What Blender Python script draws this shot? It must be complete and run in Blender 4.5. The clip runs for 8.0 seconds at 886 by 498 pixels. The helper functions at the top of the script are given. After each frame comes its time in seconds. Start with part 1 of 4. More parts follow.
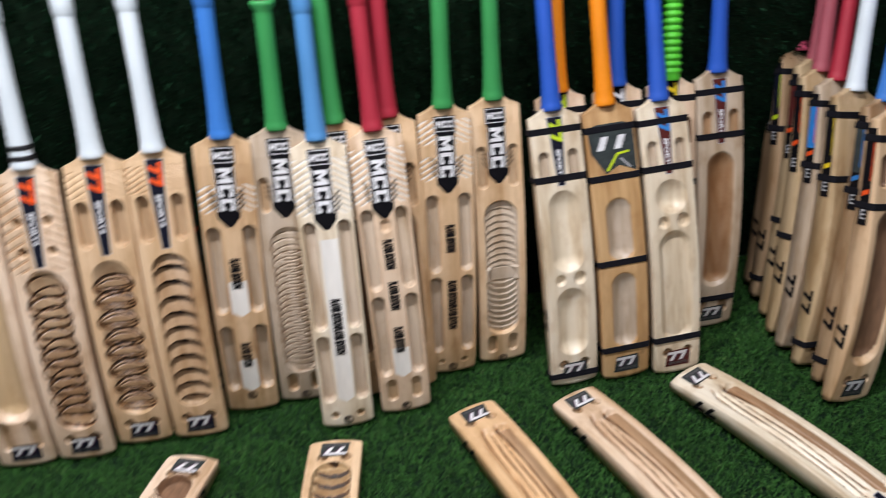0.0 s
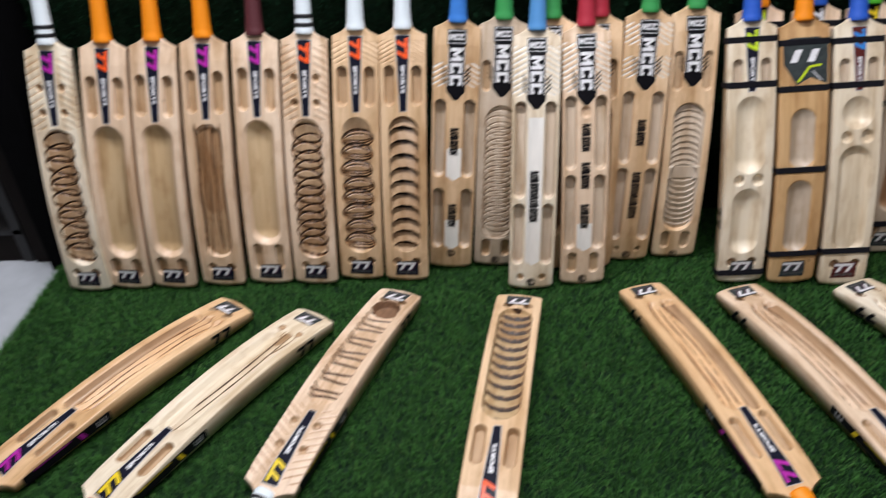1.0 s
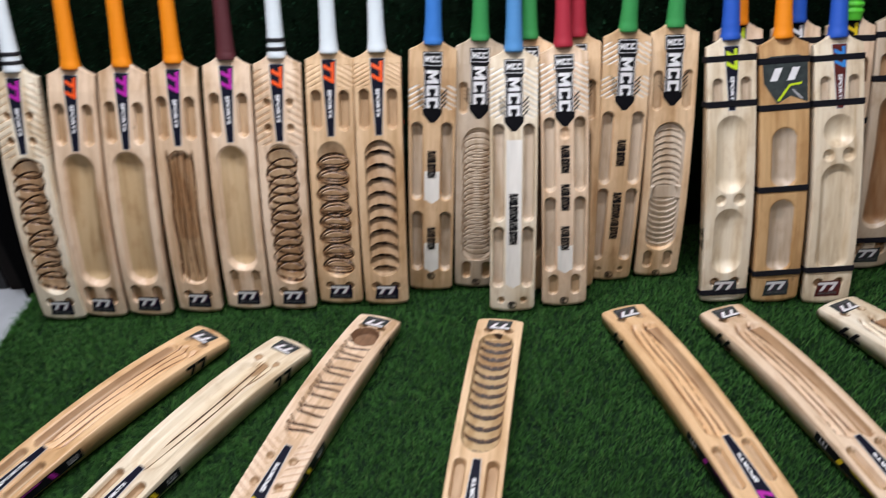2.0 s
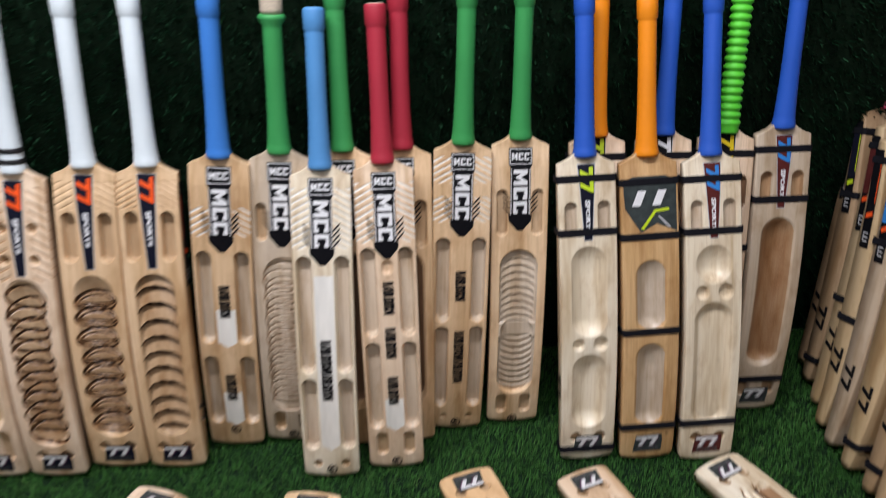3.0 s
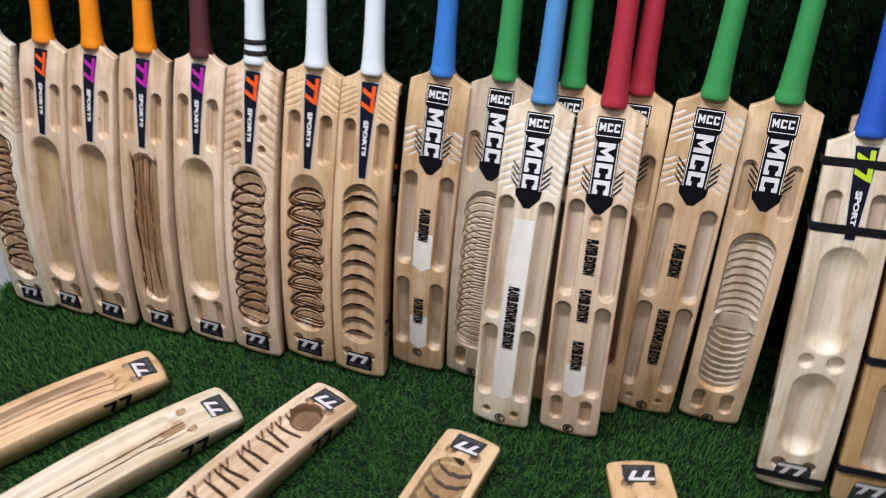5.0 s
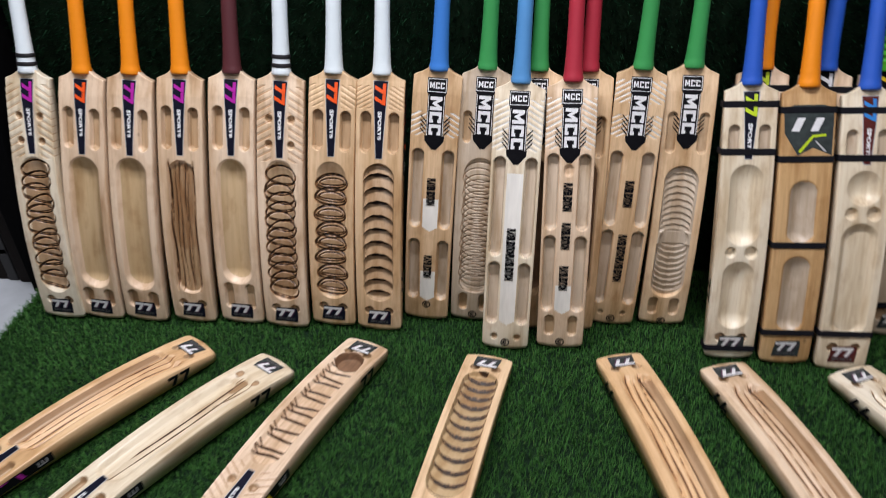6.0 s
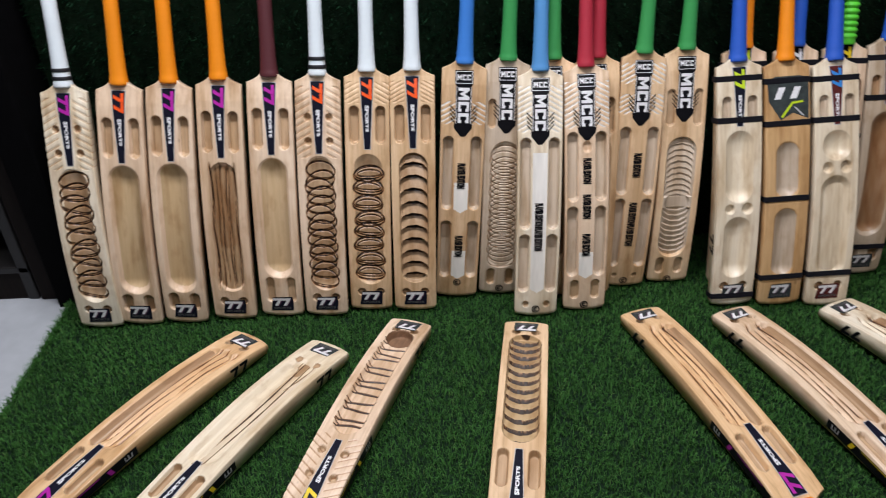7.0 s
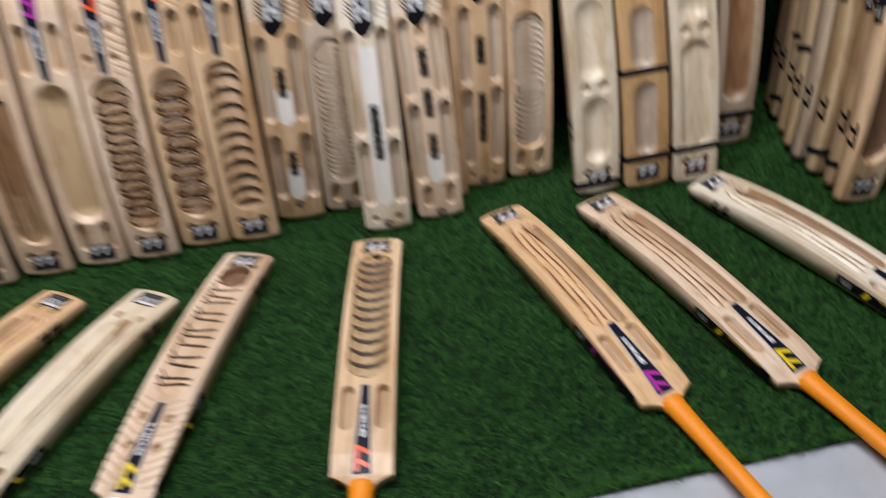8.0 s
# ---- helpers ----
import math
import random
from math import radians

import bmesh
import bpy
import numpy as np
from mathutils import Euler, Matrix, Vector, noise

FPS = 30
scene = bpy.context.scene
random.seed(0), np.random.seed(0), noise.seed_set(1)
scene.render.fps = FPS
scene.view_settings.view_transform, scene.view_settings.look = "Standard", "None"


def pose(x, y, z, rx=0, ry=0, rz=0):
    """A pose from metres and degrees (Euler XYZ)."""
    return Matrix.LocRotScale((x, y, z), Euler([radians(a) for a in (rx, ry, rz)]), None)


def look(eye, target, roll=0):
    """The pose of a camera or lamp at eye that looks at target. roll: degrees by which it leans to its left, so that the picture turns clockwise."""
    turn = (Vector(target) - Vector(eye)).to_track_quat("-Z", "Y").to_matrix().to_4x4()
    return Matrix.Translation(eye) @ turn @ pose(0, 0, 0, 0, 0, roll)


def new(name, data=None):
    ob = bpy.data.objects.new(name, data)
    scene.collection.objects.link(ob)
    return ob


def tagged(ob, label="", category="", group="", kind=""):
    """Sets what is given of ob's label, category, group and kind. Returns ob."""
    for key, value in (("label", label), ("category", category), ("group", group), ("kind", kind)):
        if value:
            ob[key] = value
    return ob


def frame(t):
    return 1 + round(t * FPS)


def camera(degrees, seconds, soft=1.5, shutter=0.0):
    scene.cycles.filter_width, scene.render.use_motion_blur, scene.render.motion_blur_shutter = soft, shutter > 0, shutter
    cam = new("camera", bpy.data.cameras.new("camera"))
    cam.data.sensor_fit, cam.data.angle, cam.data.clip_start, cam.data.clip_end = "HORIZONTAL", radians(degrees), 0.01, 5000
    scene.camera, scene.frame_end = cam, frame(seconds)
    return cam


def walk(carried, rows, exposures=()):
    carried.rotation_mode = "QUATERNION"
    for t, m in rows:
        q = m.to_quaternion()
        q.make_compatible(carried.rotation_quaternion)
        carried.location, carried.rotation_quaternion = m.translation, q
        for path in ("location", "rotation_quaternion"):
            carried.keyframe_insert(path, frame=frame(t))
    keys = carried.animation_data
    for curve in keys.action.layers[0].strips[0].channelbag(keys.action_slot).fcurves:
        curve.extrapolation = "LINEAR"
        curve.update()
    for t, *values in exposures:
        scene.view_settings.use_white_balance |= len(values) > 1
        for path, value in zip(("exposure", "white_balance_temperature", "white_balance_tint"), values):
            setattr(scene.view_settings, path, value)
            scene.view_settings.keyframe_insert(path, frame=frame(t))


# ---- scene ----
cam = camera(61.8, 8.0, soft=1.0, shutter=0.6)
PATH = [
    (0, (0.26, -1.551, 1.219), (0.57, 0.076, 0.097), -2.3),
    (0.5, (0.186, -1.696, 1.221), (0.294, -0.049, 0.092), -1.5),
    (1, (0.107, -1.875, 1.161), (0.034, -0.239, 0.014), -3.1),
    (1.2, (0.075, -1.883, 1.175), (-0.019, -0.266, 0.001), -3.3),
    (2.3, (0.218, -1.74, 1.192), (0.212, -0.089, 0.063), -3.5),
    (2.5, (0.285, -1.663, 1.195), (0.327, -0.004, 0.078), -2.8),
    (3, (0.407, -1.413, 1.201), (0.527, 0.253, 0.102), -0.3),
    (3.5, (0.534, -1.243, 1.201), (0.584, 0.43, 0.107), 1.8),
    (4, (0.691, -1.192, 1.195), (0.4, 0.423, 0.051), 1.3),
    (4.5, (0.658, -1.183, 1.157), (0.075, 0.28, -0.076), -1.7),
    (4.7, (0.579, -1.212, 1.151), (0.003, 0.233, -0.107), -2.4),
    (5.8, (0.318, -1.653, 1.193), (0.079, -0.014, 0.072), -1.6),
    (6, (0.281, -1.743, 1.203), (0.078, -0.103, 0.077), -2.0),
    (6.5, (0.134, -1.86, 1.218), (0.073, -0.186, 0.125), -1.7),
    (7, (-0.01, -1.92, 1.223), (0.024, -0.251, 0.121), -2.1),
    (7.5, (0.003, -1.911, 1.216), (0.138, -0.256, 0.102), -2.9),
    (8, (0.2, -1.773, 1.117), (0.396, -0.279, -0.199), -5.1),
]
walk(cam, [(t, look(eye, target, roll)) for t, eye, target, roll in PATH],
     [(0.0, 0.03), (1.0, -0.02), (2.5, -0.04), (3.2, -0.14), (4.0, -0.14), (4.6, -0.02), (6.0, -0.11), (7.3, -0.12), (8.0, -0.20)])

# ---- light of the shop: a dim interior with ceiling panels ----
world = bpy.data.worlds.new("shop_air")
world.use_nodes = True
world.node_tree.nodes["Background"].inputs[0].default_value = (0.9, 0.95, 1.0, 1)
world.node_tree.nodes["Background"].inputs[1].default_value = 0.003
scene.world = world
scene.view_settings.exposure = 0.0
CEILING = 2.75
LAMPS = [(-0.14, -0.80, 1.9, 0.14, 84.0), (0.6, -2.3, 1.0, 0.14, 25.0)]


# ---- materials ----
def material(name, rough=0.5, metal=0.0):
    m = bpy.data.materials.new(name)
    m.use_nodes = True
    b = m.node_tree.nodes["Principled BSDF"]
    b.inputs["Roughness"].default_value = rough
    b.inputs["Metallic"].default_value = metal
    return m, m.node_tree.nodes, m.node_tree.links, b


def noise_node(nodes, links, scale, stretch=(1, 1, 1), detail=4.0, rough=0.55, coords="Object"):
    tc = nodes.new("ShaderNodeTexCoord")
    mp = nodes.new("ShaderNodeMapping")
    mp.inputs["Scale"].default_value = stretch
    nz = nodes.new("ShaderNodeTexNoise")
    nz.inputs["Scale"].default_value = scale
    nz.inputs["Detail"].default_value = detail
    nz.inputs["Roughness"].default_value = rough
    links.new(tc.outputs[coords], mp.inputs[0])
    links.new(mp.outputs[0], nz.inputs["Vector"])
    return nz, mp


def ramp_node(nodes, links, source, stops):
    r = nodes.new("ShaderNodeValToRGB")
    while len(r.color_ramp.elements) < len(stops):
        r.color_ramp.elements.new(0.5)
    for e, (p, c) in zip(r.color_ramp.elements, stops):
        e.position, e.color = p, (*c, 1)
    links.new(source, r.inputs[0])
    return r


def mix_node(nodes, links, a, b, factor, blend="MIX"):
    m = nodes.new("ShaderNodeMix")
    m.data_type, m.blend_type = "RGBA", blend
    for slot, v in ((6, a), (7, b), (0, factor)):
        if isinstance(v, (int, float)):
            m.inputs[slot].default_value = v
        elif isinstance(v, tuple):
            m.inputs[slot].default_value = (*v, 1)
        else:
            links.new(v, m.inputs[slot])
    return m.outputs[2]


def bump(nodes, links, source, bsdf, strength, distance=0.002):
    b = nodes.new("ShaderNodeBump")
    b.inputs["Strength"].default_value = strength
    b.inputs["Distance"].default_value = distance
    links.new(source, b.inputs["Height"])
    links.new(b.outputs[0], bsdf.inputs["Normal"])


def plain(name, colour, rough=0.5, vary=0.12, scale=60.0, relief=0.15, stretch=(1, 1, 1)):
    m, n, l, b = material(name, rough)
    nz, _ = noise_node(n, l, scale, stretch)
    lo = tuple(c * (1 - vary) for c in colour)
    hi = tuple(min(1, c * (1 + vary)) for c in colour)
    big, _ = noise_node(n, l, scale * 0.12, stretch)
    r1 = ramp_node(n, l, nz.outputs[0], [(0.3, lo), (0.7, hi)])
    r2 = ramp_node(n, l, big.outputs[0], [(0.35, (0.82, 0.82, 0.82)), (0.65, (1, 1, 1))])
    l.new(mix_node(n, l, r1.outputs[0], r2.outputs[0], 1.0, "MULTIPLY"), b.inputs["Base Color"])
    if relief:
        bump(n, l, nz.outputs[0], b, relief, 0.001)
    return m


def willow(name, pale, mid, dark, rough=0.36):
    """Lacquered willow: long straight grain, broad sapwood bands, small specks."""
    m, n, l, b = material(name, rough)
    info = n.new("ShaderNodeObjectInfo")
    shift = n.new("ShaderNodeMath")
    shift.operation = "MULTIPLY"
    shift.inputs[1].default_value = 40.0
    l.new(info.outputs["Random"], shift.inputs[0])
    move = n.new("ShaderNodeCombineXYZ")
    l.new(shift.outputs[0], move.inputs[0])
    l.new(shift.outputs[0], move.inputs[2])
    grain, mp1 = noise_node(n, l, 1.0, (170, 90, 5), 5.0, 0.6)
    band, mp2 = noise_node(n, l, 1.0, (22, 10, 1.3), 3.0, 0.5)
    blot, mp3 = noise_node(n, l, 1.0, (30, 30, 14), 4.0, 0.6)
    for mp in (mp1, mp2, mp3):
        l.new(move.outputs[0], mp.inputs["Location"])
    r1 = ramp_node(n, l, grain.outputs[0], [(0.30, dark), (0.45, mid), (0.66, pale)])
    r2 = ramp_node(n, l, band.outputs[0], [(0.30, tuple((a + b) / 2 for a, b in zip(mid, dark))), (0.44, mid), (0.62, pale)])
    c = mix_node(n, l, r1.outputs[0], r2.outputs[0], 0.62)
    r3 = ramp_node(n, l, blot.outputs[0], [(0.28, (0.66, 0.55, 0.44)), (0.50, (1, 1, 1))])
    c = mix_node(n, l, c, r3.outputs[0], 0.62, "MULTIPLY")
    tc = n.new("ShaderNodeTexCoord")
    mpk = n.new("ShaderNodeMapping")
    mpk.inputs["Scale"].default_value = (26, 26, 15)
    l.new(tc.outputs["Object"], mpk.inputs[0])
    l.new(move.outputs[0], mpk.inputs["Location"])
    knot = n.new("ShaderNodeTexVoronoi")
    knot.inputs["Scale"].default_value = 1.0
    l.new(mpk.outputs[0], knot.inputs["Vector"])
    near = ramp_node(n, l, knot.outputs["Distance"], [(0.05, (1, 1, 1)), (0.12, (0, 0, 0))])
    rare = ramp_node(n, l, knot.outputs["Color"], [(0.86, (0, 0, 0)), (0.90, (0.75, 0.75, 0.75))])
    spot = mix_node(n, l, near.outputs[0], rare.outputs[0], 1.0, "MULTIPLY")
    c = mix_node(n, l, c, (0.16, 0.08, 0.035), spot)
    tone = ramp_node(n, l, info.outputs["Random"], [(0.0, (0.90, 0.86, 0.80)), (1.0, (1, 1, 1))])
    c = mix_node(n, l, c, tone.outputs[0], 1.0, "MULTIPLY")
    broad, mp4 = noise_node(n, l, 1.0, (26, 14, 3.2), 3.0, 0.6)
    l.new(move.outputs[0], mp4.inputs["Location"])
    r5 = ramp_node(n, l, broad.outputs[0], [(0.34, (0.72, 0.63, 0.51)), (0.47, (0.95, 0.93, 0.89)), (0.62, (1.0, 1.0, 1.0))])
    c = mix_node(n, l, c, r5.outputs[0], 0.85, "MULTIPLY")
    # charring burnt into the blade by the carver's iron, broken up along its lines; crescents include painted shade
    burn = n.new("ShaderNodeAttribute")
    burn.attribute_name = "char_and_shade"
    fleck, _ = noise_node(n, l, 420, (1, 1, 1), 3)
    patchy = ramp_node(n, l, fleck.outputs[0], [(0.30, (0.62, 0.62, 0.62)), (0.60, (1, 1, 1))])
    heat = mix_node(n, l, burn.outputs["Color"], patchy.outputs[0], 1.0, "MULTIPLY")
    scorch = ramp_node(n, l, heat, [(0.0, (1, 1, 1)), (0.2, (0.62, 0.47, 0.35)), (0.45, (0.17, 0.105, 0.065)), (0.75, (0.045, 0.03, 0.022))])
    l.new(mix_node(n, l, c, scorch.outputs[0], 1.0, "MULTIPLY"), b.inputs["Base Color"])
    r4 = ramp_node(n, l, grain.outputs[0], [(0.2, (rough + 0.14,) * 3), (0.8, (rough - 0.05,) * 3)])
    l.new(r4.outputs[0], b.inputs["Roughness"])
    bump(n, l, grain.outputs[0], b, 0.12, 0.0006)
    return m


WOOD = {
    "pale": willow("pale_willow", (0.93, 0.76, 0.60), (0.79, 0.60, 0.44), (0.46, 0.30, 0.18)),
    "honey": willow("honey_willow", (0.89, 0.67, 0.45), (0.73, 0.51, 0.31), (0.42, 0.25, 0.12)),
    "white": willow("white_willow", (0.94, 0.87, 0.73), (0.85, 0.75, 0.59), (0.56, 0.43, 0.29)),
    "amber": willow("amber_willow", (0.76, 0.52, 0.28), (0.60, 0.37, 0.17), (0.38, 0.20, 0.08)),
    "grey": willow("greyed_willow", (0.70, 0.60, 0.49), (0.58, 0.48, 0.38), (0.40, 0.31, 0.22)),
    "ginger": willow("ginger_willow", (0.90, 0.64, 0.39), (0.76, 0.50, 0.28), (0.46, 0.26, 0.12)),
    # straw and tan also stand for shade on carved floors
    "straw": willow("straw_or_shaded_willow", (0.68, 0.52, 0.33), (0.58, 0.43, 0.25), (0.42, 0.28, 0.15), 0.5),
    "tan": willow("tan_or_shaded_willow", (0.60, 0.44, 0.29), (0.48, 0.33, 0.20), (0.30, 0.19, 0.10)),
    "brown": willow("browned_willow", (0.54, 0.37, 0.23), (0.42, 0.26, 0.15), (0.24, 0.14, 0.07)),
}
# white cut wood; on the blocks it also paints light on upturned ends
CUT_OR_LIT = plain("cut_or_lit_wood", (0.96, 0.93, 0.87), 0.40, 0.03, 150, stretch=(1, 1, 0.15))
BURNT = plain("scorched_willow", (0.22, 0.12, 0.065), 0.6, 0.25, 120, stretch=(1, 1, 0.2))


def rubber(name, colour, rough=0.55):
    m, n, l, b = material(name, rough)
    nz, _ = noise_node(n, l, 900, (1, 1, 0.5), 2)
    big, _ = noise_node(n, l, 14, (1, 1, 0.4), 4)
    r = ramp_node(n, l, big.outputs[0], [(0.3, tuple(c * 0.82 for c in colour)), (0.7, colour)])
    l.new(r.outputs[0], b.inputs["Base Color"])
    bump(n, l, nz.outputs[0], b, 0.3, 0.0005)
    return m


GRIP = {k: rubber("grip_" + k, c) for k, c in {
    "white": (0.83, 0.92, 0.97), "orange": (0.98, 0.30, 0.005), "maroon": (0.10, 0.022, 0.028), "blue": (0.05, 0.24, 0.74),
    "skyblue": (0.09, 0.30, 0.64), "royal": (0.02, 0.11, 0.58), "green": (0.045, 0.34, 0.09), "lime": (0.11, 0.68, 0.04),
    "red": (0.46, 0.025, 0.05), "pink": (0.75, 0.10, 0.20), "mauve": (0.42, 0.09, 0.12), "salmon": (0.75, 0.20, 0.14), "black": (0.012, 0.012, 0.015),
}.items()}
CANE = plain("cane_end", (0.62, 0.52, 0.40), 0.7, 0.2, 300)
INK = plain("sticker_black", (0.007, 0.007, 0.009), 0.35, 0.2, 80, 0.05)
NAVY = plain("sticker_navy", (0.010, 0.011, 0.022), 0.35, 0.2, 80, 0.05)
SLATE = plain("sticker_slate", (0.045, 0.055, 0.055), 0.4, 0.25, 80, 0.05)
WINE = plain("sticker_wine", (0.10, 0.022, 0.02), 0.4, 0.2, 80, 0.05)
PAPER = plain("sticker_white", (0.82, 0.82, 0.84), 0.4, 0.05, 80, 0.02)
PLUM = plain("sticker_plum", (0.10, 0.035, 0.085), 0.4, 0.1, 80, 0.02)
SMOKE = plain("sticker_smoke_grey", (0.085, 0.085, 0.09), 0.4, 0.1, 80, 0.02)
SILVER = plain("sticker_silver", (0.50, 0.50, 0.52), 0.35, 0.1, 80, 0.02)
FIERY = plain("sticker_orange", (0.90, 0.10, 0.015), 0.4, 0.08, 80, 0.02)
MAGENTA = plain("sticker_magenta", (0.45, 0.02, 0.36), 0.4, 0.08, 80, 0.02)
ACID = plain("sticker_yellow_green", (0.55, 0.72, 0.02), 0.4, 0.08, 80, 0.02)
YELLOW = plain("sticker_yellow", (0.85, 0.62, 0.02), 0.4, 0.08, 80, 0.02)
AZURE = plain("sticker_azure", (0.03, 0.22, 0.62), 0.4, 0.08, 80, 0.02)
ELASTIC = plain("black_elastic", (0.010, 0.010, 0.014), 0.8, 0.3, 400, 0.4)
TILE = plain("pale_floor_tile", (0.50, 0.53, 0.57), 0.25, 0.05, 20, 0.03)
PLASTER = plain("shop_wall_paint", (0.075, 0.075, 0.075), 0.8, 0.06, 12)
BACKING = plain("turf_backing", (0.006, 0.018, 0.008), 0.9, 0.3, 120)
BLACKBOARD = plain("black_panel", (0.002, 0.002, 0.0025), 0.9, 0.3, 30)
for m in (INK, NAVY, SLATE, WINE, BACKING, ELASTIC):
    m.node_tree.nodes["Principled BSDF"].inputs["Specular IOR Level"].default_value = 0.12
BLACKBOARD.node_tree.nodes["Principled BSDF"].inputs["Specular IOR Level"].default_value = 0.06


def turf(name, dark, light, dry, knee=0.55, rare=0.93):
    m, n, l, b = material(name, 0.7)
    b.inputs["Specular IOR Level"].default_value = 0.2
    geo = n.new("ShaderNodeNewGeometry")
    r = ramp_node(n, l, geo.outputs["Random Per Island"], [(0.0, dark), (knee, light), (rare, light), (1.0, dry)])
    big, _ = noise_node(n, l, 5, (1, 1, 1), 4)
    r2 = ramp_node(n, l, big.outputs[0], [(0.3, (0.65, 0.7, 0.65)), (0.7, (1, 1, 1))])
    l.new(mix_node(n, l, r.outputs[0], r2.outputs[0], 1.0, "MULTIPLY"), b.inputs["Base Color"])
    return m


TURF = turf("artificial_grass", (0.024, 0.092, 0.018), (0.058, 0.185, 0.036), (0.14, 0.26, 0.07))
# grass like the mat's, with the shade behind the bats put into its colour
TURF_WALL_SHADED = turf("wall_grass", (0.0004, 0.0035, 0.0015), (0.0032, 0.020, 0.0080), (0.024, 0.082, 0.038), 0.72, 0.86)
TURF_WALL_SHADED.node_tree.nodes["Principled BSDF"].inputs["Specular IOR Level"].default_value = 0.05


# ---- mesh helpers ----
def link_mesh(name, verts, faces, mats, parent=None, label="", smooth=False, indices=None):
    me = bpy.data.meshes.new(name)
    me.from_pydata([tuple(v) for v in verts], [], [tuple(f) for f in faces])
    for m in mats:
        me.materials.append(m)
    if indices is not None:
        me.polygons.foreach_set("material_index", np.asarray(indices, dtype=np.int32))
    if smooth:
        me.polygons.foreach_set("use_smooth", np.ones(len(me.polygons), dtype=bool))
    me.update()
    ob = new(name, me)
    if parent:
        ob.parent = parent
    if label:
        tagged(ob, label)
    return ob


def part(name, bm, mat, parent=None, label=""):
    me = bpy.data.meshes.new(name)
    bmesh.ops.recalc_face_normals(bm, faces=bm.faces)
    bm.to_mesh(me)
    bm.free()
    me.materials.append(mat)
    ob = new(name, me)
    if parent:
        ob.parent = parent
    if label:
        tagged(ob, label)
    return ob


def add_box(bm, centre, size, rot=(0, 0, 0), bevel=0.0):
    m = pose(*centre, *rot) @ Matrix.Diagonal((*size, 1))
    made = bmesh.ops.create_cube(bm, size=1, matrix=m)
    if bevel:
        edges = list({e for v in made["verts"] for e in v.link_edges})
        bmesh.ops.bevel(bm, geom=edges, offset=bevel, segments=2, affect="EDGES", profile=0.5)


def box_thing(name, centre, size, mat, kind="structure", label="", category="", bevel=0.004):
    bm = bmesh.new()
    add_box(bm, centre, size, (0, 0, 0), bevel)
    return tagged(part(name, bm, mat), label, category, "", kind)


# ---- the room ----
MAT_X0, MAT_X1, MAT_Y0 = -1.02, 1.95, -1.165
WALL_Y = -0.02


def wall_y(x):
    """The grass wall runs slightly askew."""
    return -0.078 + 0.034 * (x - 0.1)


RIGHT_X = 1.95
ROOM = (-4.0, 3.2, -5.0, 0.16)
x0, x1, y0, y1 = ROOM
box_thing("floor", ((x0 + x1) / 2, (y0 + y1) / 2, -0.06), (x1 - x0, y1 - y0, 0.08), TILE, label="pale grey polished tile floor of the shop", category="floor")
box_thing("wall_north", ((x0 + x1) / 2, y1 + 0.05, 1.4), (x1 - x0, 0.1, 2.84), PLASTER, label="plain painted wall behind the grass panel", category="wall")
box_thing("wall_south", ((x0 + x1) / 2, y0 - 0.05, 1.4), (x1 - x0, 0.1, 2.84), PLASTER, label="plain painted shop wall", category="wall")
box_thing("wall_west", (x0 - 0.05, (y0 + y1) / 2, 1.4), (0.1, y1 - y0 + 0.2, 2.84), PLASTER, label="plain painted shop wall", category="wall")
box_thing("wall_east", (x1 + 0.05, (y0 + y1) / 2, 1.4), (0.1, y1 - y0 + 0.2, 2.84), PLASTER, label="plain painted shop wall", category="wall")
box_thing("ceiling", ((x0 + x1) / 2, (y0 + y1) / 2, CEILING + 0.12), (x1 - x0 + 0.2, y1 - y0 + 0.2, 0.1), PLASTER, label="plain shop ceiling", category="ceiling")

GLOW, gn, gl, gb = material("lamp_diffuser", 0.4)
gb.inputs["Emission Color"].default_value = (1.0, 0.95, 0.975, 1)
gb.inputs["Emission Strength"].default_value = 3.0
FRAME = plain("lamp_frame", (0.7, 0.7, 0.7), 0.4)
for lx, ly, w, d, power in LAMPS:
    lamp = tagged(new("ceiling_light"), "flat white ceiling panel light", "light", "ceiling lights")
    lamp.location = (lx, ly, CEILING)
    bm = bmesh.new()
    add_box(bm, (0, 0, 0.035), (w + 0.06, d + 0.06, 0.05), (0, 0, 0), 0.006)
    part("frame", bm, FRAME, lamp)
    bm = bmesh.new()
    add_box(bm, (0, 0, 0.007), (w, d, 0.006))
    part("diffuser", bm, GLOW, lamp)
    data = bpy.data.lights.new("panel_glow", "AREA")
    data.shape, data.size, data.size_y, data.energy, data.color = "RECTANGLE", w, d, power, (0.955, 0.945, 1.0)
    ob = new("panel_glow", data)
    ob.location = (lx, ly, CEILING - 0.01)


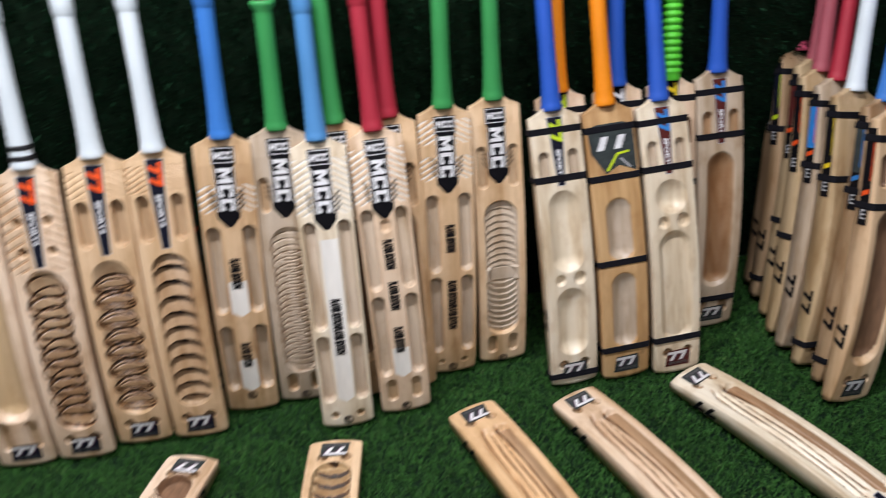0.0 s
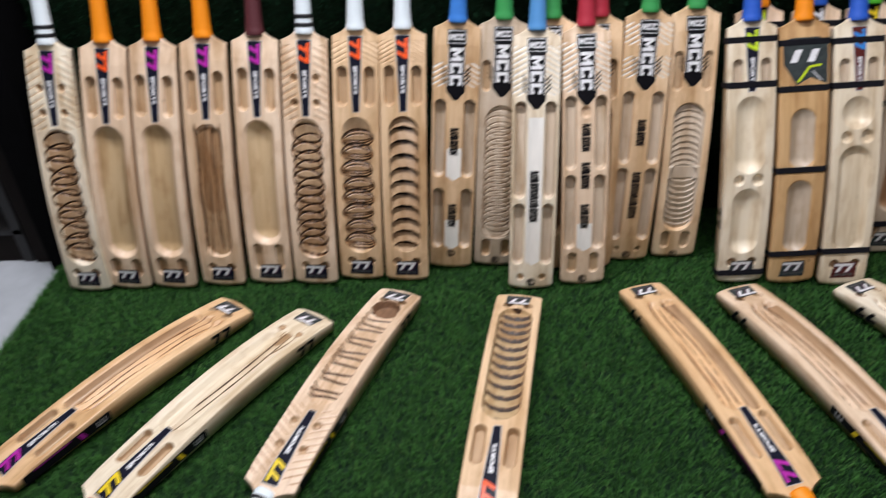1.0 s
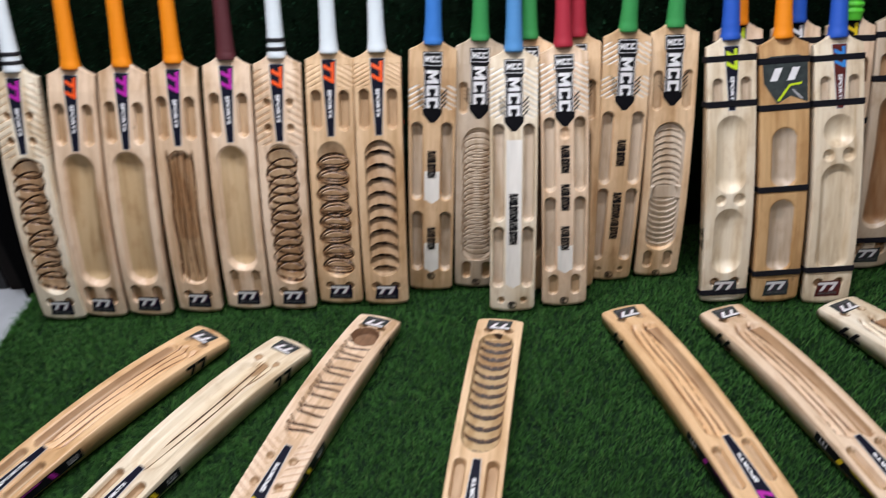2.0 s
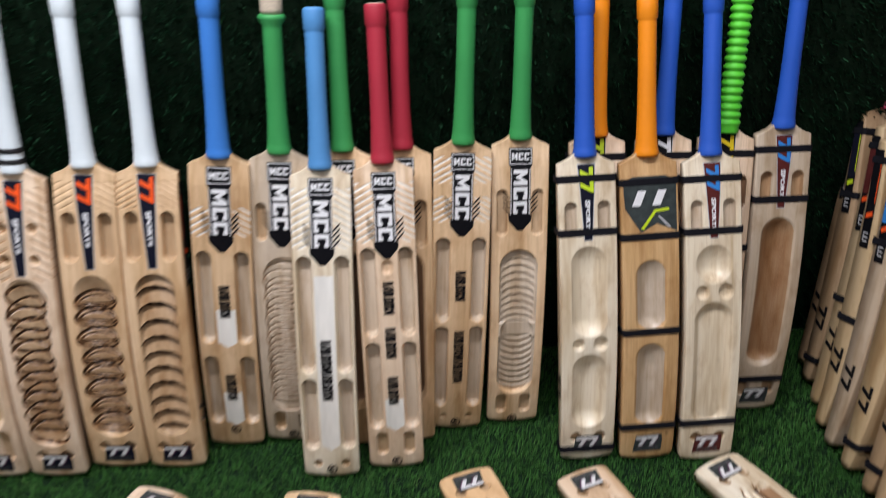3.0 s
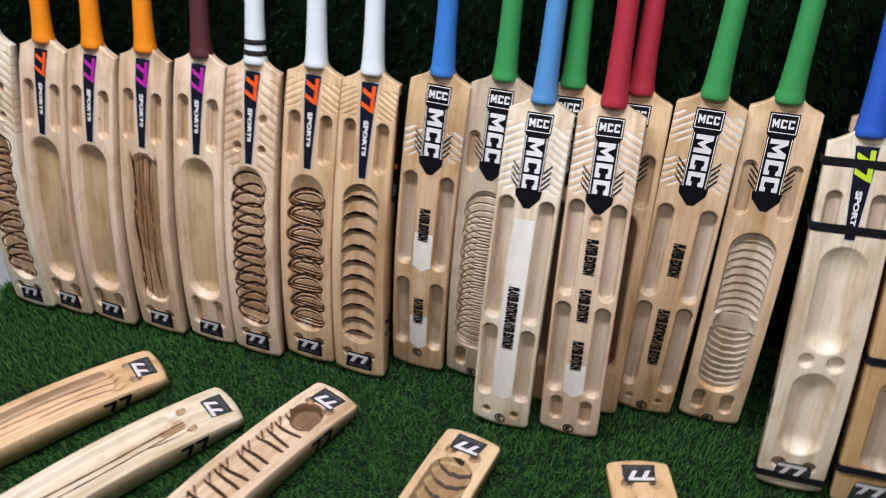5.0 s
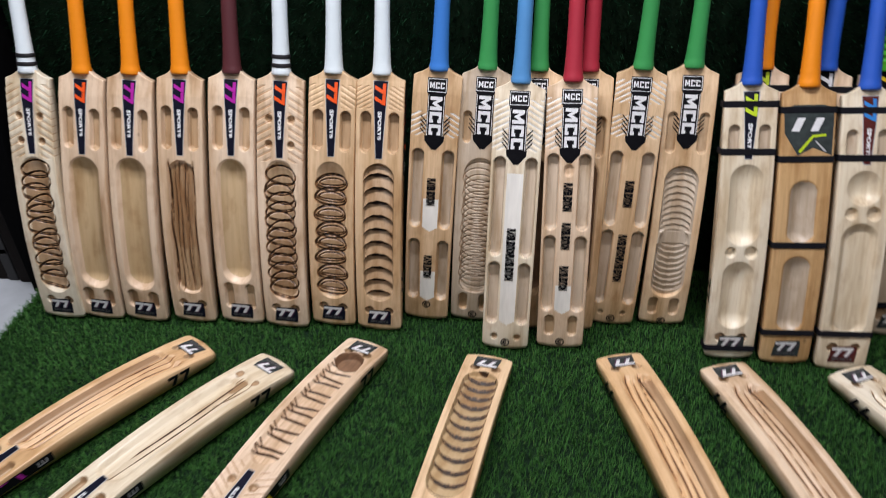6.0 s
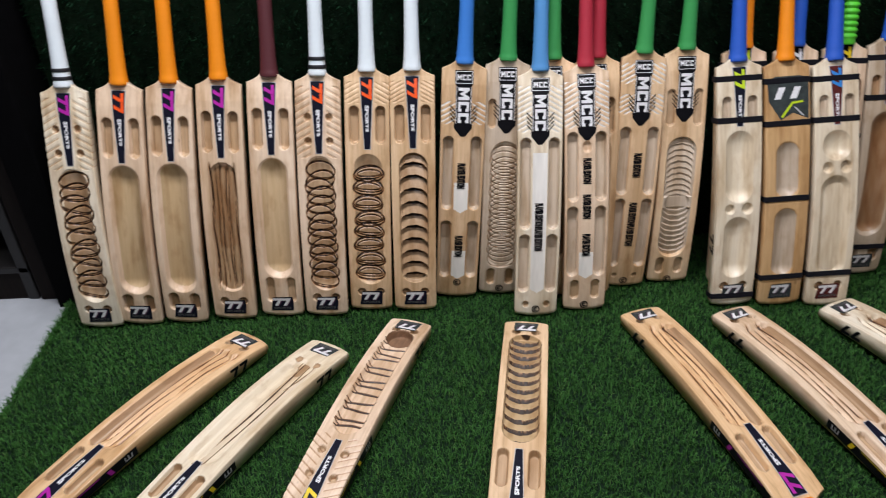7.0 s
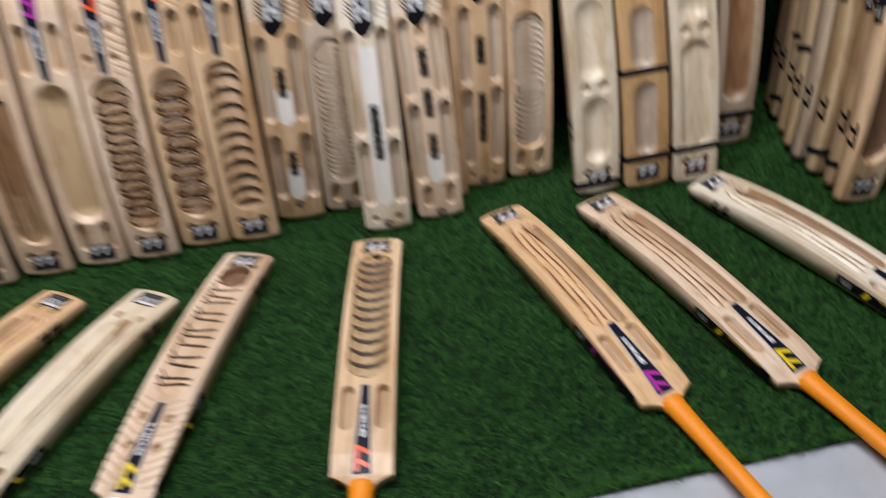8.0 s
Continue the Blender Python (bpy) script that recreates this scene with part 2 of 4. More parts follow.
def grass(name, n, place, lift, length, width, mat, seed, label, category):
    """n bent fibres; place(u, v) gives the root, lift the direction of the pile."""
    rng = np.random.default_rng(seed)
    root = place(rng.random(n), rng.random(n))
    up = np.array(lift, float)
    side = rng.normal(size=(n, 3))
    side -= (side @ up)[:, None] * up
    side /= np.linalg.norm(side, axis=1)[:, None]
    across = np.cross(side, up)
    ln = length * rng.uniform(0.6, 1.25, n)[:, None]
    bend = rng.uniform(0.15, 0.9, n)[:, None]
    wd = width * rng.uniform(0.7, 1.3, n)[:, None]
    mid = root + up * ln * 0.62 + side * ln * bend * 0.3
    tip = root + up * ln * (1 - 0.35 * bend) + side * ln * bend
    v = np.stack([root - across * wd / 2, root + across * wd / 2, mid + across * wd / 2.4, mid - across * wd / 2.4, tip], 1).reshape(-1, 3)
    base = np.arange(n)[:, None] * 5
    loops = np.concatenate([base + np.array([0, 1, 2, 3]), base + np.array([3, 2, 4])], 1).ravel()
    me = bpy.data.meshes.new(name)
    me.vertices.add(len(v))
    me.vertices.foreach_set("co", v.ravel())
    me.loops.add(len(loops))
    me.loops.foreach_set("vertex_index", loops.astype(np.int32))
    me.polygons.add(2 * n)
    starts = (np.arange(n)[:, None] * 7 + np.array([0, 4])).ravel()
    me.polygons.foreach_set("loop_start", starts.astype(np.int32))
    me.update(calc_edges=True)
    me.validate()
    me.materials.append(mat)
    return tagged(new(name, me), label, category, "", "stuff")


def on_mat(u, v):
    x = MAT_X0 + u * (MAT_X1 - MAT_X0)
    y = MAT_Y0 + v * (WALL_Y - MAT_Y0)
    y = np.where(y < MAT_Y0 + 0.02, y + 0.012 * np.sin(x * 23) * np.sin(x * 57), y)
    return np.stack([x, y, np.full_like(x, -0.012)], 1)


def on_wall(u, v):
    x = -0.95 + u * (MAT_X1 + 0.95)
    z = v * 1.55
    return np.stack([x, wall_y(x) + 0.014, z], 1)


box_thing("grass_mat", ((MAT_X0 + MAT_X1) / 2, (MAT_Y0 + WALL_Y) / 2, -0.0155), (MAT_X1 - MAT_X0, WALL_Y - MAT_Y0, 0.007), BACKING, label="dark backing of the artificial grass mat on the floor", category="mat", bevel=0.002)
panel = box_thing("grass_wall_panel", (0, 0, 0), (MAT_X1 + 0.95, 0.02, 2.36), BACKING, label="dark backing of the artificial grass on the wall", category="wall panel")
panel.matrix_basis = pose((MAT_X1 - 0.95) / 2, wall_y((MAT_X1 - 0.95) / 2) + 0.022, 1.17, 0, 0, math.degrees(math.atan(0.034)))
grass("mat_grass", 220000, on_mat, (0, 0, 1), 0.015, 0.0015, TURF, 3, "short green artificial grass lying on the floor", "grass")


def on_fringe(u, v):
    """Roots close to the cut edges of the mat."""
    west = u < 0.3
    x = np.where(west, MAT_X0 + 0.012 * v, MAT_X0 + (u - 0.3) / 0.7 * (MAT_X1 - MAT_X0))
    y = np.where(west, MAT_Y0 + u / 0.3 * (WALL_Y - 0.1 - MAT_Y0), MAT_Y0 + 0.012 * v)
    return np.stack([x, y, np.full_like(x, -0.014)], 1)


grass("mat_fringe", 5000, on_fringe, (0, 0, 1), 0.024, 0.0018, TURF, 9, "ragged loose fibres at the cut edge of the mat", "grass")
grass("wall_grass", 120000, on_wall, (0, -1, 0), 0.017, 0.0022, TURF_WALL_SHADED, 4, "artificial grass hung on the wall, green darkened for shade", "grass")

# ---- black partition and dark rack at the west end ----
box_thing("black_partition", (-1.010, -0.085, 1.0), (0.085, 0.31, 2.06), BLACKBOARD, "", "tall matt black partition panel beside the grass wall", "partition", 0.004)
UMBER = plain("dark_brown_wood", (0.010, 0.007, 0.006), 0.6, 0.3, 30, stretch=(4, 4, 0.4))
box_thing("wooden_post", (-1.086, -0.165, 1.0), (0.062, 0.07, 2.04), UMBER, "", "dark brown wooden post beside the black partition", "post", 0.003)
rack = tagged(new("storage_rack"), "low dark storage rack in the shade", "rack")
rack.location = (-1.56, -0.03, -0.02)
UMBER.node_tree.nodes["Principled BSDF"].inputs["Specular IOR Level"].default_value = 0.1
GUNMETAL = plain("dark_metal", (0.010, 0.009, 0.009), 0.5, 0.2, 40)
for px in (-0.42, 0.42):
    for py in (-0.15, 0.15):
        bm = bmesh.new()
        add_box(bm, (px, py, 0.62), (0.03, 0.03, 1.24), (0, 0, 0), 0.003)
        part("post", bm, GUNMETAL, rack)
for pz in (0.10, 0.48, 0.86, 1.22):
    bm = bmesh.new()
    add_box(bm, (0, 0, pz), (0.87, 0.33, 0.02), (0, 0, 0), 0.003)
    part("shelf", bm, GUNMETAL, rack)


# added board and sheet stand in for the darkness under and behind the shelves
bm = bmesh.new()
add_box(bm, (0, -0.150, 0.045), (0.81, 0.018, 0.09), (0, 0, 0), 0.002)
part("kick_board", bm, UMBER, rack, "added dark board blacking out the space under the rack")
bm = bmesh.new()
add_box(bm, (0, 0.158, 0.65), (0.81, 0.012, 1.14), (0, 0, 0), 0.002)
part("back_panel", bm, BLACKBOARD, rack, "added matt black sheet that keeps the rack dark behind")


def bag(centre, size, mat, label, seed):
    """A slumped soft bag."""
    bm = bmesh.new()
    bmesh.ops.create_icosphere(bm, subdivisions=4, radius=1.0)
    for v in bm.verts:
        n = noise.fractal(v.co * 1.6 + Vector((seed * 7.1, 0, 0)), 1.0, 2.0, 4)
        v.co *= 1 + 0.22 * n
        v.co = Vector((v.co.x * size[0] / 2, v.co.y * size[1] / 2, max(v.co.z, -0.75) * size[2] / 2))
    lo = min(v.co.z for v in bm.verts)
    for f in bm.faces:
        f.smooth = True
    ob = tagged(part("soft_bag", bm, mat), label, "bag", "bags on the rack")
    ob.location = (centre[0], centre[1], centre[2] - lo)


bag((-1.42, -0.06, 0.092), (0.30, 0.24, 0.20), plain("bag_navy", (0.012, 0.015, 0.04), 0.6), "dark navy soft bag on the lowest shelf", 1)
bag((-1.78, -0.04, 0.092), (0.34, 0.24, 0.22), plain("bag_grey", (0.10, 0.10, 0.11), 0.6), "dull grey soft bag on the lowest shelf", 2)
bag((-1.40, -0.04, 0.472), (0.26, 0.22, 0.16), plain("bag_olive", (0.16, 0.17, 0.03), 0.6), "olive yellow soft bag on a shelf", 3)
bag((-1.70, -0.05, 0.472), (0.28, 0.22, 0.22), plain("bag_black", (0.01, 0.01, 0.012), 0.5), "black soft bag on a shelf", 4)
bag((-1.44, -0.05, 0.852), (0.30, 0.22, 0.20), plain("bag_white", (0.35, 0.35, 0.36), 0.6), "pale grey soft bag on the upper shelf", 5)

# ---- cricket bats ----
L, HW = 0.612, 0.0545


def bow(s):
    """How far the blade is bowed forward at s metres from the toe."""
    return 0.004 * np.sin(np.pi * np.clip(np.asarray(s, float) / L, 0, 1))


def thick(s):
    """How far the blade's front stands before its base line: thin at toe and shoulder, swollen between."""
    v = np.clip(np.asarray(s, float) / L, 0, 1.06)
    return 0.030 + bow(s) + 0.024 * np.sin(np.pi * np.clip(v, 0, 1) ** 0.9) - 0.008 * np.clip((v - 0.94) / 0.12, 0, 1)


def smooth01(t):
    t = np.clip(t, 0, 1)
    return t * t * (3 - 2 * t)


def capsule(X, S, x, a, b, r):
    """How far inside the slot (metres) each place lies."""
    lo, hi = min(a + r, (a + b) / 2), max(b - r, (a + b) / 2)
    return r - np.hypot(X - x, S - np.clip(S, lo, hi))


def stroke(g, lw):
    """How strongly a burnt line of this half width marks places at distance g from it."""
    return np.clip((lw * 1.7 - g) / (lw * 1.2), 0, 1)


def carve(X, S, ops):
    """Depth of the carving, which wood shows (darker ones shade the hollows), and how charred or shaded it is, all over
    a blade's front.
    """
    depth, mark, char_and_shade = np.zeros_like(X), np.zeros(X.shape, dtype=int), np.zeros_like(X)
    for op in ops:
        kind, a = op[0], op[1:]
        if kind == "slot":  # x, from, to, half width, depth, softness
            d = capsule(X, S, *a[:4])
            depth = np.maximum(depth, a[4] * smooth01(d / a[5]))
        elif kind == "dish":  # x, from, to, half width, depth: round in section, with a crisp rim
            u = np.clip(capsule(X, S, *a[:4]) / a[3], 0, 1)
            ramp = smooth01((a[2] - S) / 0.060) * 0.45 + 0.55
            depth = np.maximum(depth, a[4] * ramp * (1 - (1 - u) ** 2.4))
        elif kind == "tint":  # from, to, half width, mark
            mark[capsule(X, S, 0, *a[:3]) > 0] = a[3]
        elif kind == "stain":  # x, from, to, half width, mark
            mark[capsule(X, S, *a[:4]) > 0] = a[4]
        elif kind == "block":  # from, to, half width, mark
            mark[(S > a[0] + 0.012 * np.abs(X) / a[2]) & (S < a[1]) & (np.abs(X) < a[2])] = a[3]
        elif kind == "smoke":  # from, to, half width, strength: the brown of heat between the lines
            d = capsule(X, S, 0, *a[:3])
            wav = 0.75 + 0.25 * np.sin(S * 61 + 2 * np.sin(X * 130)) * np.cos(X * 90 + S * 17)
            char_and_shade = np.maximum(char_and_shade, a[3] * smooth01(d / 0.012) * wav)
        elif kind == "shingle":  # from, to, radius, sign, pitch, base, step, share charred and shaded
            s0, s1, r, sign, p, base, step, share = a[:8]
            lo, hi = a[8:] or (0, 1)
            d = capsule(X, S, 0, s0, s1, r)
            arch = math.copysign(0.75, sign) * np.sqrt(np.clip(r * r - X * X, 0, None))
            wob = 0.0006 * np.sin(X * 300 + S * 90) + 0.0008 * np.sin(S * 47)
            phi = np.mod((S - arch - s0 + wob) / p, 1.0)
            ramp = phi if sign == 1 else 1 - phi
            live = (S >= lo) & (S < hi)
            depth = np.where(live, np.maximum(depth, (base + step * ramp) * smooth01(d / 0.005)), depth)
            if share:
                wide = np.maximum(share * np.clip(1 - (X / (0.80 * r)) ** 2, 0, 1), 0.035)
                # burn plus the shade under each step, painted together as one dark crescent
                lens = np.clip((ramp - 1 + wide) / (0.35 * wide), 0, 1)
                rim = np.clip((0.035 - ramp) / 0.02, 0, 1)
                char_and_shade = np.where(live & (d > 0.0008), np.maximum(char_and_shade, np.maximum(lens, rim)), char_and_shade)
        elif kind == "rings":  # from, to, half width, half height, pitch, line width, depth, strength, tilt
            s0, s1, rx, ry, p, lw, dp, strength, tilt = a
            c, k = s0, 0
            while c <= s1:
                t = tilt * math.sin(k * 2.4 + 0.7)
                x0 = 0.0022 * math.sin(k * 2.1)
                q = np.hypot((X - x0) / rx, (S - c + t * X) / ry)
                slope = np.hypot((X - x0) / rx ** 2, (S - c + t * X) / ry ** 2) / np.clip(q, 0.05, None)
                g = np.abs(q - 1) / np.clip(slope, 1.0, None)
                depth = depth + dp * smooth01(1 - g / (lw * 1.8))
                if strength:
                    fade = strength * (0.72 + 0.28 * np.sin(9 * np.arctan2(S - c, X) + k * 1.9))
                    char_and_shade = np.maximum(char_and_shade, fade * stroke(g, lw))
                c, k = c + p * (1 + 0.14 * math.sin(k * 1.7)), k + 1
        elif kind == "slashes":  # from, to, half width, pitch, line width, depth
            s0, s1, rx, p, lw, dp = a
            c, k = s0, 0
            while c <= s1:
                t, b = 0.10 * math.sin(k * 2.3) + 0.06, 0.003 * math.sin(k * 1.3 + 1)
                line = c + t * X + b * np.cos(X / rx * 1.5) + 0.0006 * np.sin(X * 110 + k)
                end = rx * (0.92 + 0.10 * math.sin(k * 3.1))
                live = (X > -end) & (X < end)
                g = np.abs(S - line)
                body = np.clip(1 - (X / end) ** 2, 0, 1) ** 0.5
                depth = np.where(live, depth + dp * smooth01(1 - g / 0.004), depth)
                char_and_shade = np.maximum(char_and_shade, np.where(live, stroke(g, lw * (0.45 + body)), 0))
                spur = np.abs(S - line + 0.9 * (X - 0.020)) / 1.35
                char_and_shade = np.maximum(char_and_shade, np.where((X > 0.020) & (X < 0.036), 0.9 * stroke(spur, lw * 0.6), 0))
                c, k = c + p * (1 + 0.30 * math.sin(k * 2.7)), k + 1
        elif kind == "flutes":  # from, to, list of x, line width, depth, strength, sweep
            s0, s1, xs, lw, dp, strength, sweep = a
            for k, fx in enumerate(xs):
                q = np.clip((S - s0) / (s1 - s0), 0, 1)
                line = fx + sweep * (q - 0.5) ** 3 * 4 + 0.0012 * np.sin(S * 40 + k)
                e0, e1 = s0 + 0.012 * (k % 2), s1 - 0.010 * ((k + 1) % 2)
                g = np.abs(X - line)
                live = (S > e0) & (S < e1)
                fade = smooth01(np.minimum(S - e0, e1 - S) / 0.02)
                depth = np.where(live, depth + dp * smooth01(1 - g / (lw * 2.2)) * fade, depth)
                width = max(lw * 0.28, 0.0008) * (0.75 + 0.45 * np.sin(S * 33 + 2.1 * k))
                char_and_shade = np.maximum(char_and_shade, np.where(live, strength * fade * stroke(g, width), 0))
        elif kind == "line":  # points as x0, s0, x1, s1, sag, line width, strength: one long burnt cut
            ax, as_, bx, bs, sag, lw, strength = a
            q = np.clip((S - as_) / (bs - as_), 0, 1)
            line = ax + (bx - ax) * q + sag * np.sin(np.pi * q)
            live = (S > as_) & (S < bs)
            g = np.abs(X - line)
            depth = np.where(live, depth + 0.003 * smooth01(1 - g / (lw * 2.5)), depth)
            char_and_shade = np.maximum(char_and_shade, np.where(live, strength * stroke(g, lw * (0.5 + 0.7 * np.sin(np.pi * q) + 0.2 * np.sin(S * 90))), 0))
        elif kind == "ribs":  # from, to, pitch, inner x, mark: fine arcs at both edges
            s0, s1, p, xi, mk = a
            arc = S - 0.55 * (HW - np.abs(X)) ** 1.0
            phi = np.mod((arc - s0) / p, 1)
            live = (np.abs(X) > xi) & (S > s0) & (S < s1)
            depth = np.where(live, depth + 0.0014 * smooth01(1 - np.abs(phi - 0.5) / 0.3), depth)
            if mk == 1:
                char_and_shade = np.maximum(char_and_shade, np.where(live, 0.30 * np.clip(1 - np.abs(phi - 0.42) / 0.12, 0, 1), 0))
            else:
                mark[live & (np.abs(phi - 0.5) < 0.16)] = mk
    return depth, mark, char_and_shade


def make_blade(parent, wood, ops, fine=False, label="", inner=None):
    nx, nz = {0: (49, 250), 1: (65, 340), 2: (103, 560)}[int(fine)]
    top = L + 0.030
    s = np.linspace(0, top, nz)
    t = np.linspace(-1, 1, nx)
    q = np.clip((s - L) / 0.030, 0, 1)
    hw = np.where(s <= L, HW, 0.0185 + (HW - 0.0185) * (1 - q) ** 2.4)
    hw = hw - 0.004 * smooth01(1 - s / 0.012) + 0.0  # eased toe corners
    X = t[None, :] * hw[:, None]
    S = np.repeat(s[:, None], nx, 1)
    depth, mark, char_and_shade = carve(X, S, ops)
    edge = np.clip((hw[:, None] - np.abs(X)) / 0.0025, 0, 1)
    roundoff = 0.0022 * (1 - np.sqrt(1 - (1 - edge) ** 2))
    toe = 0.007 * (1 - np.sqrt(np.clip(1 - (1 - np.clip(S / 0.012, 0, 1)) ** 2, 0, 1)))
    crown = 0.003 * (1 - (X / HW) ** 2)
    Y = -thick(S) + depth + roundoff + toe - crown * 0.0
    Z = S + 0.007 * (X / HW) ** 2 * smooth01(1 - S / 0.07)
    front = np.stack([X, Y, Z], -1)
    nb = 7
    tb = np.linspace(1, -1, nb)
    hwb = hw[:, None] - 0.002
    XB = tb[None, :] * hwb
    YB = -0.006 * np.abs(tb[None, :]) ** 3 * np.ones((nz, 1)) - bow(s)[:, None]
    ZB = np.repeat(s[:, None], nb, 1) + 0.007 * (XB / HW) ** 2 * smooth01(1 - np.repeat(s[:, None], nb, 1) / 0.07)
    back = np.stack([XB, YB, ZB], -1)
    ringv = np.concatenate([front, back], 1)
    m = nx + nb
    verts = ringv.reshape(-1, 3)
    i = np.arange(nz - 1)[:, None] * m
    j = np.arange(m)[None, :]
    jn = (j + 1) % m
    faces = np.stack([i + j, i + jn, i + m + jn, i + m + j], -1).reshape(-1, 4)
    idx = np.zeros((nz - 1, m), dtype=int)
    idx[:, : nx - 1] = mark[:-1, :-1]
    me = bpy.data.meshes.new("blade")
    caps = [tuple(range(m - 1, -1, -1)), tuple((nz - 1) * m + k for k in range(m))]
    me.from_pydata(verts.tolist(), [], faces.tolist() + caps)
    for mt in (WOOD[wood], BURNT, CUT_OR_LIT, WOOD[inner] if inner else BURNT, WOOD["tan"], BURNT):
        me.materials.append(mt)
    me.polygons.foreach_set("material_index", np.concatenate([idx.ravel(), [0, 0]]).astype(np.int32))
    me.polygons.foreach_set("use_smooth", np.concatenate([np.ones(len(faces), dtype=bool), [False, False]]))
    burn = me.color_attributes.new("char_and_shade", "FLOAT_COLOR", "POINT")
    heat = np.zeros((nz, m, 4), dtype=np.float32)
    heat[:, :nx, :3] = char_and_shade[:, :, None]
    heat[:, :, 3] = 1.0
    burn.data.foreach_set("color", heat.ravel())
    me.update()
    ob = new("blade", me)
    ob.parent = parent
    if label:
        tagged(ob, label)
    return ob


def lathe(name, rows, mat, parent, label="", oval=0.9, y=-0.017, seg=20, twist=0.0):
    verts, faces = [], []
    for k, (z, r) in enumerate(rows):
        for a in range(seg):
            an = 2 * math.pi * a / seg
            dz = twist * a / seg
            verts.append((r * math.cos(an), y + oval * r * math.sin(an), z + dz))
    for k in range(len(rows) - 1):
        for a in range(seg):
            b = (a + 1) % seg
            faces.append((k * seg + a, k * seg + b, (k + 1) * seg + b, (k + 1) * seg + a))
    faces.append(tuple(range(seg - 1, -1, -1)))
    faces.append(tuple((len(rows) - 1) * seg + a for a in range(seg)))
    ob = link_mesh(name, verts, faces, [mat], parent, label, True)
    return ob


def make_handle(parent, colour, style="plain", length=0.30, seed=0):
    rng = random.Random(seed)
    base, topz = L + 0.012, L + length
    rows = [(base, 0.0215), (base + 0.004, 0.0228), (base + 0.012, 0.0215)]
    n = 150 if style == "ribbed" else 46
    for k in range(n + 1):
        f = k / n
        z = base + 0.016 + f * (topz - 0.040 - base - 0.016)
        r = 0.0166 + 0.0040 * (1 - f) ** 4 + 0.0003 * math.sin(k * 2.3 + seed)
        if style == "ribbed":
            r += 0.0048 * (0.5 + 0.5 * math.sin(f * 2 * math.pi * 17)) ** 0.6 - 0.0008
        rows.append((z, r))
    rows += [(topz - 0.037, 0.0169), (topz - 0.034, 0.0188), (topz - 0.004, 0.0190), (topz - 0.001, 0.0180), (topz, 0.0160)]
    if style == "short":
        rows = [r for r in rows if r[0] < topz - 0.05] + [(topz - 0.045, 0.0225), (topz - 0.040, 0.0232), (topz - 0.036, 0.0205)]
    grip = lathe("grip", rows, GRIP[colour], parent, colour + " rubber grip")
    if style == "short":
        lathe("handle_end", [(topz - 0.036, 0.0185), (topz - 0.028, 0.0187), (topz - 0.002, 0.0187), (topz, 0.0175)], CANE, parent, "bare pale handle end above the grip")
    else:
        lathe("handle_end", [(topz - 0.001, 0.0150), (topz + 0.001, 0.0150), (topz + 0.0015, 0.012)], CANE if style == "cane" else GRIP[colour], parent)
    if style == "striped":
        for z in (base + 0.017, base + 0.036):
            rr = 0.0222 if z < base + 0.03 else 0.0212
            lathe("stripe", [(z, rr - 0.0006), (z + 0.001, rr), (z + 0.0075, rr - 0.0004), (z + 0.0085, rr - 0.0010)], GRIP["black"], grip, "black stripe round the grip")
    return grip


def lay(points, lift=0.0006):
    """Points (x, s) of a flat sticker laid on the blade's front."""
    return [(x, -float(thick(s)) - lift, s) for x, s in points]


def polys(name, shapes, mat, parent, label="", lift=0.0006):
    """Flat shapes of (x, s) corners, each long one cut into strips so that it follows the blade."""
    bm = bmesh.new()
    for pts in shapes:
        vs = [bm.verts.new((x, 0, s)) for x, s in pts]
        bm.faces.new(vs)
    lo = min(v.co.z for v in bm.verts)
    hi = max(v.co.z for v in bm.verts)
    z = lo + 0.012
    while z < hi - 0.004:
        bmesh.ops.bisect_plane(bm, geom=bm.verts[:] + bm.edges[:] + bm.faces[:], plane_co=(0, 0, z), plane_no=(0, 0, 1))
        z += 0.012
    for v in bm.verts:
        v.co.y = -float(thick(v.co.z)) - lift
    for f in bm.faces:
        f.normal_update()
        if f.normal.y > 0:
            f.normal_flip()
    me = bpy.data.meshes.new(name)
    bm.to_mesh(me)
    bm.free()
    me.materials.append(mat)
    ob = new(name, me)
    ob.parent = parent
    if label:
        tagged(ob, label)
    return ob


def turned(pts, x, s, size, down=False, flip=False):
    """Shape in a unit box set at (x, s); down: reading from top to bottom."""
    out = []
    for a, b in pts:
        if flip:
            a, b = -a, -b
        p = (b, -a) if down else (a, b)
        out.append((x + p[0] * size[0], s + p[1] * size[1]))
    return out


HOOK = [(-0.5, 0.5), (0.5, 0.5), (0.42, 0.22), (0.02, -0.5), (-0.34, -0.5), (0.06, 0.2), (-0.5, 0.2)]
FRAME_C = [(-0.45, 0.5), (0.45, 0.5), (0.45, 0.18), (0.18, 0.18), (0.18, 0.28), (-0.15, 0.28), (-0.15, -0.28), (0.18, -0.28), (0.18, -0.18), (0.45, -0.18), (0.45, -0.5), (-0.45, -0.5)]
ZIGZAG = [(-0.5, -0.5), (-0.5, 0.5), (-0.24, 0.5), (0.0, 0.05), (0.24, 0.5), (0.5, 0.5), (0.5, -0.5), (0.24, -0.5), (0.24, 0.05), (0.0, -0.38), (-0.24, 0.05), (-0.24, -0.5)]


